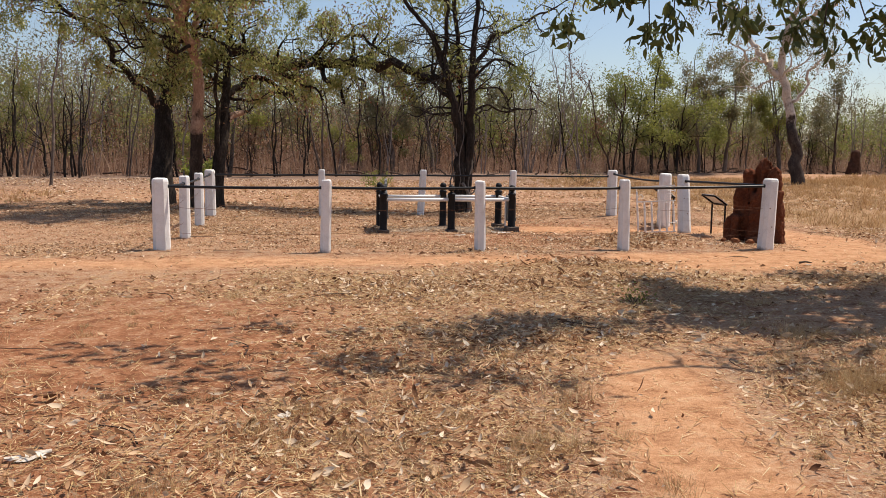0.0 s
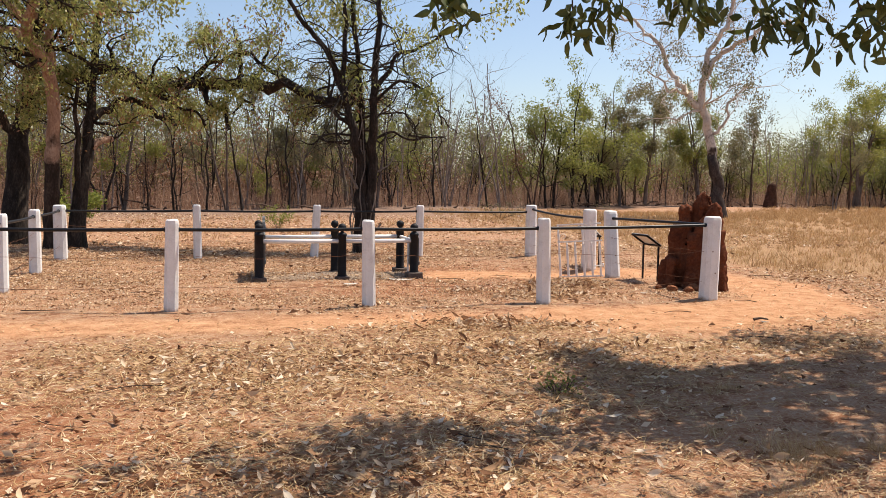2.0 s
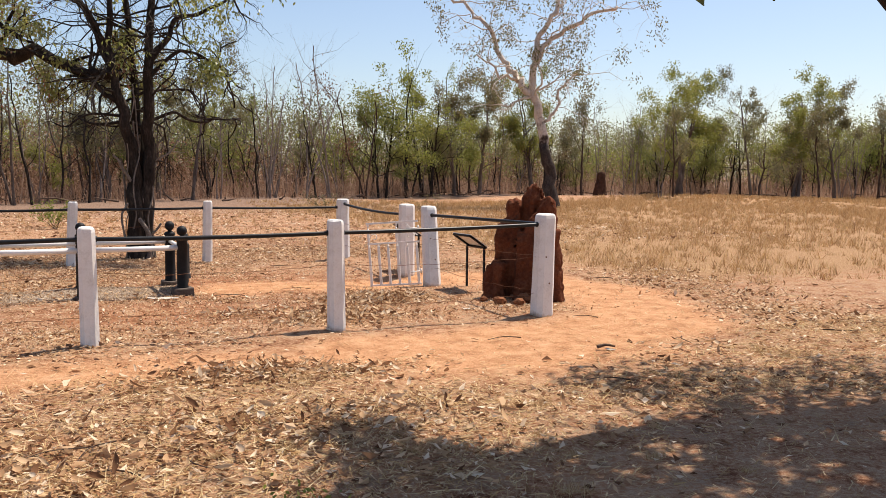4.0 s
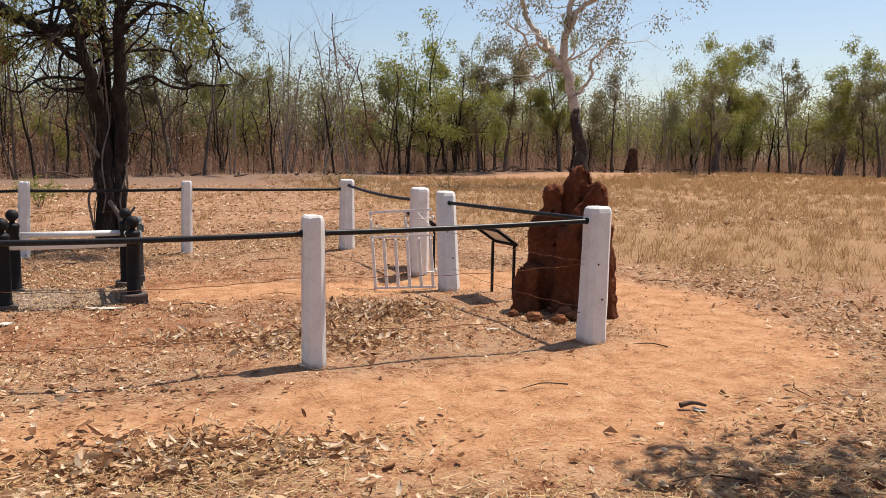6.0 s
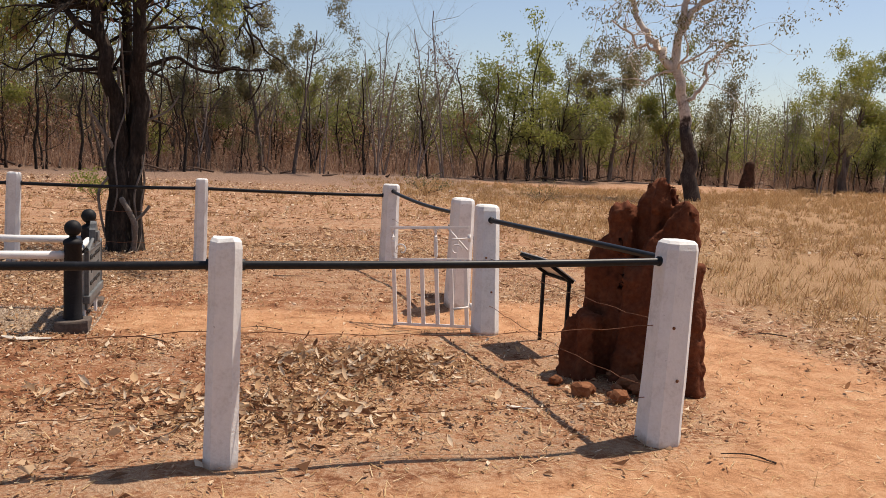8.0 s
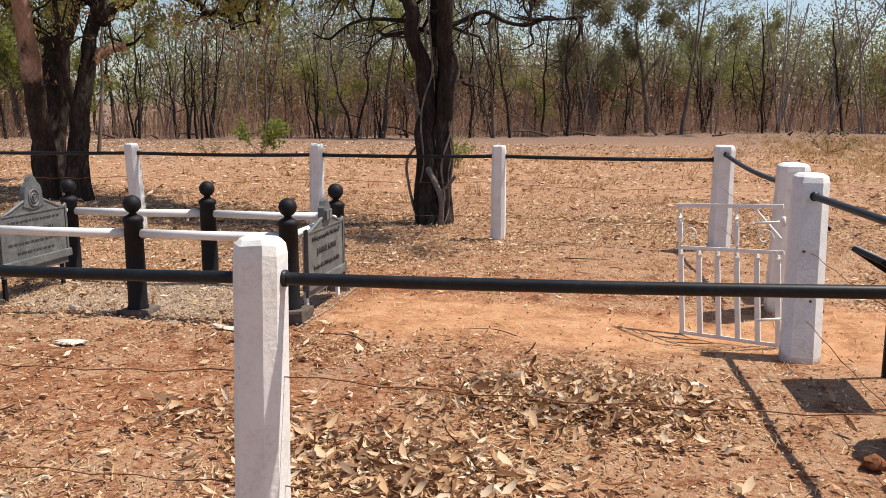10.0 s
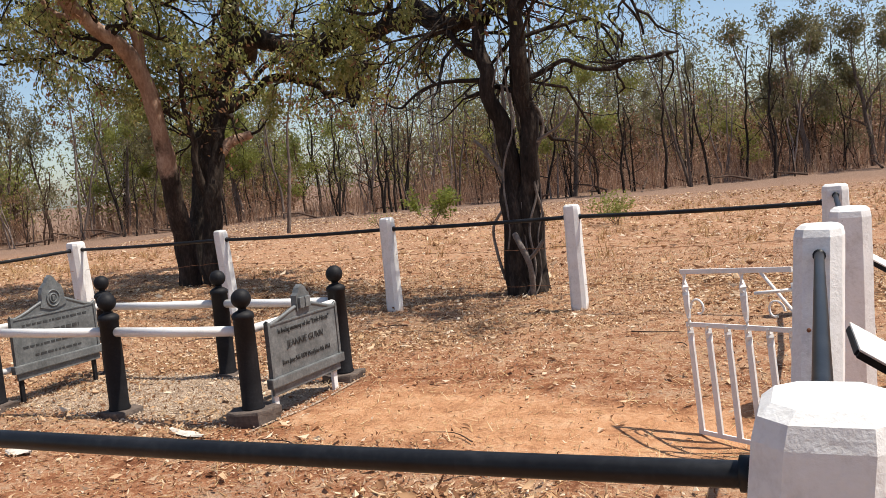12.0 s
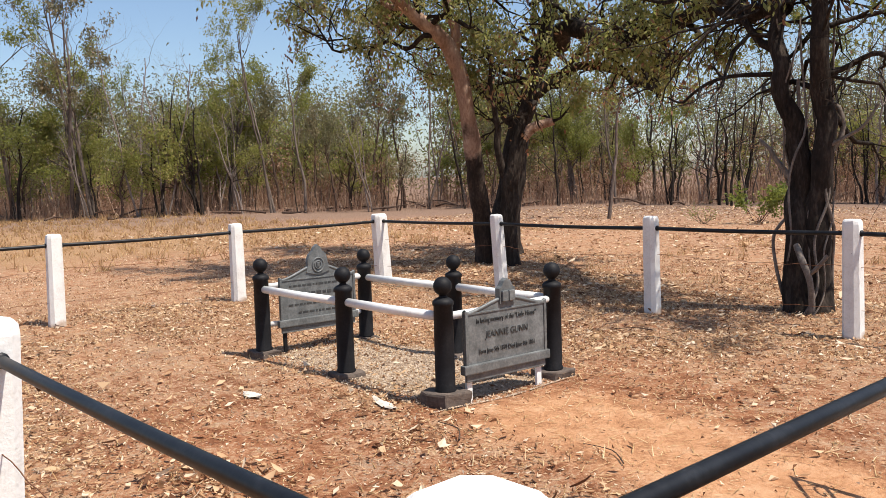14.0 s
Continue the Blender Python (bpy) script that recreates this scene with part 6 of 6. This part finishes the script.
def litter():
    rng = np.random.default_rng(6)

    def scatter(n, x0, x1, y0, y1):
        x, y = rng.uniform(x0, x1, n), rng.uniform(y0, y1, n)
        k = rng.random(n) < patchy(x, y) / 1.6 * np.where(y < -5.6, 0.0, np.where(y < -1, 0.75, 1.0))
        return x[k], y[k]

    near = scatter(330000, -10.5, 4.5, -9.5, 8.5)
    far = scatter(120000, -24, 12, 8, 27)
    side = scatter(70000, -24, -10.5, -9, 9)
    x, y = np.concatenate([near[0], far[0], side[0]]), np.concatenate([near[1], far[1], side[1]])
    n = len(x)
    L = rng.gamma(3.0, 0.0125, n).clip(0.014, 0.12)
    L *= np.where((y > 0) & (y < 7), 0.84, 1.0)
    L[len(near[0]):len(near[0]) + len(far[0])] *= 1.5
    W = L * rng.uniform(0.24, 0.58, n)
    a, roll = rng.uniform(0, 2 * np.pi, n), rng.normal(0, 0.36, n)
    pitch, curl = rng.normal(0, 0.20, n), rng.normal(0.08, 0.14, n)
    t = np.stack([np.cos(a) * np.cos(pitch), np.sin(a) * np.cos(pitch), np.sin(pitch)], axis=1)
    w = np.stack([-np.sin(a) * np.cos(roll), np.cos(a) * np.cos(roll), np.sin(roll)], axis=1)
    k = np.cross(t, w)
    c = np.stack([x, y, ground_z(x, y) + 0.004 + L * (np.abs(pitch) * 0.4 + np.abs(roll) * 0.12) + rng.random(n) * 0.008], axis=1)
    L, W, cu = L[:, None], W[:, None], curl[:, None]
    up = k * L * cu
    v = np.stack([c - t * L * 0.5 + up, c - w * W * 0.5 + k * W * 0.16, c + w * W * 0.5 + k * W * 0.16, c + t * L * 0.5 + up], axis=1).reshape(-1, 3)
    b = np.arange(n)[:, None, None] * 4
    tri = np.array([[0, 1, 3], [0, 3, 2]])
    ob = shell("leaf_litter", v, (b + tri[None]).reshape(-1, 3), FALLEN, smooth=False)
    tagged(ob, "curled tan and brown fallen leaves scattered over the soil", "leaf litter", kind="stuff")
    x, y = rng.uniform(-11, 6, 280000), rng.uniform(-10.3, 9, 280000)
    kk = rng.random(280000) < np.maximum(patchy(x, y) / 1.4, 0.26)
    x, y = x[kk], y[kk]
    m = len(x)
    a, h = rng.uniform(0, 2 * np.pi, m), rng.uniform(0.02, 0.11, m)
    t = np.stack([np.cos(a), np.sin(a), rng.normal(0.05, 0.16, m)], axis=1) * h[:, None]
    w = np.stack([-np.sin(a), np.cos(a), np.zeros(m)], axis=1) * rng.uniform(0.0012, 0.0032, m)[:, None]
    c = np.stack([x, y, ground_z(x, y) + 0.007], axis=1)
    v = np.stack([c - w, c + w, c + t + w * 0.4, c + t - w * 0.4], axis=1).reshape(-1, 3)
    ob = shell("straw_litter", v, np.arange(m * 4).reshape(m, 4), CHAFF, smooth=False)
    tagged(ob, "pale straw and grass chaff strewn over the soil", "straw", kind="stuff")
    # fluffy broken grass on top of the litter outside the fence
    n = 150000
    x, y = rng.uniform(-9, 4.5, n), rng.uniform(-10.3, -1.2, n)
    kk = rng.random(n) < np.clip(patchy(x, y) * 1.1, 0, 1)
    x, y = x[kk], y[kk]
    m = len(x)
    a, h = rng.uniform(0, 2 * np.pi, m), rng.gamma(4, 0.016, m).clip(0.02, 0.16)
    t = np.stack([np.cos(a), np.sin(a), rng.normal(0.08, 0.22, m)], axis=1) * h[:, None]
    w = np.stack([-np.sin(a), np.cos(a), rng.normal(0, 0.4, m)], axis=1) * rng.uniform(0.0012, 0.0042, m)[:, None]
    c = np.stack([x, y, ground_z(x, y) + 0.006 + rng.random(m) * 0.028], axis=1)
    v = np.stack([c - w, c + w, c + t], axis=1).reshape(-1, 3)
    ob = shell("broken_grass", v, np.arange(m * 3).reshape(m, 3), CHAFF, smooth=False)
    tagged(ob, "broken dry grass lying loose over the leaf litter", "straw", kind="stuff")
    # crumbs of leaf inside the fence
    n = 190000
    x, y = rng.uniform(-14, 1.5, n), rng.uniform(0.1, 11, n)
    kk = rng.random(n) < np.clip(0.25 + patchy(x, y), 0, 1) * (1 - 0.75 * np.clip(bare_at(x, y), 0, 1))
    x, y = x[kk], y[kk]
    m = len(x)
    at = np.stack([x, y, ground_z(x, y) + 0.006], axis=1)
    v, f = chips_of_leaf(at, 0.028, 0.014, rng, -0.15, 0.0)
    v[:, 2] = np.maximum(v[:, 2], np.repeat(at[:, 2], 3))
    ob = shell("leaf_crumbs", v, f, FALLEN, smooth=False)
    tagged(ob, "brown crumbs of broken leaf on the soil", "leaf litter", kind="stuff")


litter()


def heaps():
    """Heaps of larger curled leaves, and those strewn along the first part of the walk."""
    rng = np.random.default_rng(44)
    xs, ys = [], []
    for cx, cy, sx, sy, n in ((-1.25, 1.68, 0.34, 0.20, 1100), (-1.95, 0.78, 0.28, 0.18, 480), (-1.4, 0.55, 0.5, 0.2, 160), (-5.2, -3.3, 0.9, 0.3, 420), (-3.6, -2.7, 0.9, 0.25, 420), (-6.3, -7.6, 0.6, 0.5, 260), (-3.2, -1.35, 0.42, 0.16, 420), (-2.5, -1.6, 0.25, 0.10, 90), (0.5, -1.9, 0.3, 0.25, 60), (2.9, 0.6, 0.5, 0.9, 260), (-2.8, 1.15, 0.3, 0.16, 200), (3.7, 1.5, 0.7, 0.8, 200)):
        n = int(n * 1.4)
        xs.append(rng.normal(cx, sx, n))
        ys.append(rng.normal(cy, sy, n))
    fx, fy = rng.uniform(-9, -1.2, 42000), rng.uniform(-10.2, -5.4, 42000)
    few = rng.random(42000) < np.clip(patchy(fx, fy) / 1.5, 0, 1) * 0.62
    xs.append(fx[few])
    ys.append(fy[few])
    x, y = np.concatenate(xs), np.concatenate(ys)
    n = len(x)
    L = rng.gamma(5, 0.0105, n).clip(0.02, 0.11) * np.where(y < -5.4, 0.78, 1.0)
    W = L * rng.uniform(0.25, 0.5, n)
    a, roll, pitch = rng.uniform(0, 2 * np.pi, n), rng.normal(0, 0.65, n), rng.normal(0, 0.38, n)
    t = np.stack([np.cos(a) * np.cos(pitch), np.sin(a) * np.cos(pitch), np.sin(pitch)], axis=1)
    w = np.stack([-np.sin(a) * np.cos(roll), np.cos(a) * np.cos(roll), np.sin(roll)], axis=1)
    k = np.cross(t, w)
    c = np.stack([x, y, ground_z(x, y) + 0.012 + L * (np.abs(pitch) * 0.4 + np.abs(roll) * 0.12) + rng.random(n) * 0.025], axis=1)
    rows = []
    for q, ww, up in ((-0.5, 0.04, 0.10), (-0.18, 0.46, 0.02), (0.16, 0.40, 0.01), (0.5, 0.03, 0.09)):
        mid = c + t * (L * q)[:, None] + k * (L * up)[:, None]
        rows += [mid - w * (W * ww)[:, None] + k * (W * 0.16)[:, None], mid, mid + w * (W * ww)[:, None] + k * (W * 0.16)[:, None]]
    v = np.stack(rows, axis=1).reshape(-1, 3)
    cell = np.array([[r * 3 + s, r * 3 + s + 1, r * 3 + s + 4, r * 3 + s + 3] for r in range(3) for s in range(2)])
    ob = shell("leaf_heaps", v, (np.arange(n)[:, None, None] * 12 + cell[None]).reshape(-1, 4), FALLEN)
    tagged(ob, "heaps of larger curled brown leaves blown together", "leaf litter", kind="stuff")


heaps()


def gravel_bed():
    rng = np.random.default_rng(8)
    n = 11000
    x, y = -4.33 + 0.62 * rng.standard_normal(n).clip(-2, 2), rng.uniform(2.74, 3.86, n) + rng.normal(0, 0.05, n)
    r = rng.uniform(0.004, 0.0105, n)
    c = np.stack([x, y, ground_z(x, y) + 0.008 + r * 0.2], axis=1)
    o = np.array([(1, 0, 0), (0, 1, 0), (-1, 0, 0), (0, -1, 0), (0, 0, 0.8)])
    v = (c[:, None] + o[None] * r[:, None, None] * rng.uniform(0.7, 1.3, (n, 5, 1))).reshape(-1, 3)
    f = (np.arange(n)[:, None, None] * 5 + np.array([[0, 1, 4], [1, 2, 4], [2, 3, 4], [3, 0, 4]])[None]).reshape(-1, 3)
    e = empty("gravel_bed", (0, 0, 0), 0, "pale gravel bed inside the grave surround", "gravel", kind="stuff")
    g = shell("stones", v, f, GRAVEL_STONE, e, smooth=False)
    k = 40
    gx, gy = np.meshgrid(np.linspace(-5.5, -3.15, k), np.linspace(2.76, 3.85, k), indexing="ij")
    edge = np.minimum(np.minimum(gx + 5.5, -3.15 - gx), np.minimum(gy - 2.76, 3.85 - gy))
    z = ground_z(gx, gy) + np.clip(edge / 0.15, 0, 1) * 0.016 - 0.008
    i = np.arange(k * k).reshape(k, k)
    shell("bed", np.stack([gx, gy, z], axis=-1).reshape(-1, 3), np.stack([i[:-1, :-1], i[1:, :-1], i[1:, 1:], i[:-1, 1:]], axis=-1).reshape(-1, 4), GRAVEL, e)


GRAVEL_STONE = leaf_mat("gravel_stone", [(0.18, 0.125, 0.088), (0.31, 0.23, 0.165), (0.43, 0.335, 0.25), (0.53, 0.44, 0.35)], 0, 0.9, 0.1, 0.0)
gravel_bed()


# ---- small things ----
def shrub(x, y, r, h, material, label, seed, n=260):
    rng, rnd = np.random.default_rng(seed), random.Random(seed)
    e = empty("shrub", (x, y, 0), 0, label, "shrub")
    buf, tips = Buf(), []
    for _ in range(9):
        a = rnd.uniform(0, 6.28)
        grow(buf, tips, Vector((rnd.uniform(-0.05, 0.05), rnd.uniform(-0.05, 0.05), -0.03)), Vector((math.cos(a) * r, math.sin(a) * r, h)), math.hypot(r, h) * 0.62, 0.008, 1, rnd, 0.3, 0.05, 3, 0.8, 0.5, 4)
    tagged(buf.make("branchwork", BARK_BROWN, e), kind="stuff")
    t = np.array([tuple(p) for p in tips])
    v, f = leaves(t[rng.integers(0, len(t), n)], max(0.035, h * 0.13), max(0.016, h * 0.06), rng, 0.0, 0.05)
    shell("foliage", v, f, material, e, smooth=False)


for i, (x, y, r, h, m, text, n) in enumerate(((-10.9, 19.3, 0.6, 0.95, FRESH, "small yellow-green regrowth shrub in the litter", 900), (-4.8, 16.1, 0.6, 0.5, FRESH, "low yellow-green regrowth shrub in the litter", 800),
                                              (-12.0, 18.6, 0.5, 0.35, FRESH, "low yellow-green regrowth shrub in the litter", 260), (4.5, 24.0, 0.9, 0.6, DUSTY, "low dusty shrub in the dry grass", 320), (-3.55, -4.15, 0.12, 0.09, FRESH, "tiny green seedling in the leaf litter", 150),
                                              (7.5, 21.0, 0.8, 0.5, DUSTY, "low dusty shrub in the dry grass", 260))):
    shrub(x, y, r, h, m, text, 60 + i, n)


def tussocks():
    """Wispy dry tussocks strewn through the litter."""
    tr, rng, parts = random.Random(31), np.random.default_rng(31), []
    spots = [(tr.uniform(-9, 5), tr.uniform(-9.5, -1.8), tr.uniform(0.04, 0.10)) for _ in range(190)]
    spots = [s for s in spots if bare_at(np.array(s[0]), np.array(s[1])) < 0.25]
    spots += [(-3.25 + tr.gauss(0, 0.16), -7.05 + tr.gauss(0, 0.12), tr.uniform(0.12, 0.2)) for _ in range(14)]
    spots += [(0.95 + tr.gauss(0, 0.15), -2.3 + tr.gauss(0, 0.15), tr.uniform(0.05, 0.1)) for _ in range(5)]
    spots += [(tr.uniform(-7.2, -4.9), tr.uniform(-9.6, -6.8), tr.uniform(0.07, 0.16)) for _ in range(60)]
    spots += [(tr.uniform(-3.5, -2.0), tr.uniform(-8.4, -5.6), tr.uniform(0.08, 0.18)) for _ in range(36)]
    for x, y, h in spots:
        n = 130
        p = np.stack([x + rng.normal(0, h * 0.45, n), y + rng.normal(0, h * 0.45, n), np.full(n, float(ground_z(x, y)) - 0.004)], axis=1)
        d = rng.normal(0, 0.38, (n, 3))
        d[:, 2] = rng.uniform(0.5, 1.1, n)
        w = rng.normal(0, 1, (n, 3))
        w /= np.linalg.norm(w, axis=1)[:, None]
        tall = (h * rng.uniform(0.5, 1.2, n))[:, None]
        parts.append(np.stack([p - w * 0.0011, p + w * 0.0011, p + d * tall], axis=1).reshape(-1, 3))
    v = np.concatenate(parts)
    ob = shell("dry_tussocks", v, np.arange(len(v)).reshape(-1, 3), CHAFF, smooth=False)
    tagged(ob, "small wispy dry grass tussocks among fallen leaves", "grass", kind="stuff")


tussocks()


def flake(name, x, y, length, width, turn, label, category, seed):
    """A curled piece of shed bark."""
    rnd = random.Random(seed)
    bm = bmesh.new()
    rows = []
    for i in range(7):
        u = i / 6 - 0.5
        ww = width * (1 - (2 * u) ** 4 * 0.7) * rnd.uniform(0.75, 1.1)
        rows.append([bm.verts.new((u * length, (j / 4 - 0.5) * ww + rnd.uniform(-0.14, 0.14) * width, 0.008 + 0.14 * width * (1 - (2 * (j / 4 - 0.5)) ** 2) + 0.05 * length * u * u + rnd.uniform(0, 0.1) * width)) for j in range(5)])
    for a, b in zip(rows, rows[1:]):
        for j in range(4):
            bm.faces.new((a[j], a[j + 1], b[j + 1], b[j]))
    bmesh.ops.recalc_face_normals(bm, faces=bm.faces)
    ob = part(name, bm, PAPER)
    ob.matrix_world = pose(x, y, float(ground_z(x, y)), 0, 0, turn)
    tagged(ob, label, category)


flake("bark_flake", -7.76, -7.71, 0.20, 0.09, 25, "curled pale bark flake lying on the red soil", "bark flake", 1)
flake("bark_flake", -3.46, 2.56, 0.34, 0.07, -12, "long pale bark strip lying beside the grave", "bark flake", 2)
flake("bark_flake", -4.25, 2.03, 0.20, 0.09, 5, "pale bark flake lying on the litter", "bark flake", 3)
flake("bark_flake", -0.70, 2.07, 0.17, 0.10, 15, "pale bark flake lying on the leaf heap", "bark flake", 4)
flake("bark_flake", -6.64, -7.22, 0.10, 0.07, 60, "small pale bark flake in the leaf litter", "bark flake", 5)
flake("bark_flake", -0.50, 0.72, 0.15, 0.03, -35, "thin pale bark strip on bare soil", "bark flake", 6)


def fallen_stick(keys, r, label):
    buf = Buf()
    pts = smooth_path(keys, 4)
    buf.tube(pts, [r * (1 - 0.6 * i / len(pts)) for i in range(len(pts))], 6, 0.15)
    tagged(buf.make("stick", BARK_BROWN), label, "stick", "sticks lying about")


fallen_stick([(-0.40, -1.58, 0.02), (-0.33, -1.60, 0.035), (-0.28, -1.66, 0.03)], 0.018, "short dark curled stick lying on bare sand")
flake("bark_flake", -0.31, -1.64, 0.09, 0.04, -60, "pale bark chip beside a dark stick", "bark flake", 7)
sr = random.Random(12)
for _ in range(70):
    x, y, a, L = sr.uniform(-9, 3), sr.uniform(-9, 6), sr.uniform(0, 6.28), sr.uniform(0.12, 0.5)
    if not (-5.6 < x < -3.0 and 2.6 < y < 4.0):
        fallen_stick([(x, y, 0.012), (x + math.cos(a) * L * 0.5, y + math.sin(a) * L * 0.5, 0.02), (x + math.cos(a + 0.3) * L, y + math.sin(a + 0.3) * L, 0.012)], sr.uniform(0.003, 0.007), "thin dry twig lying on the soil")
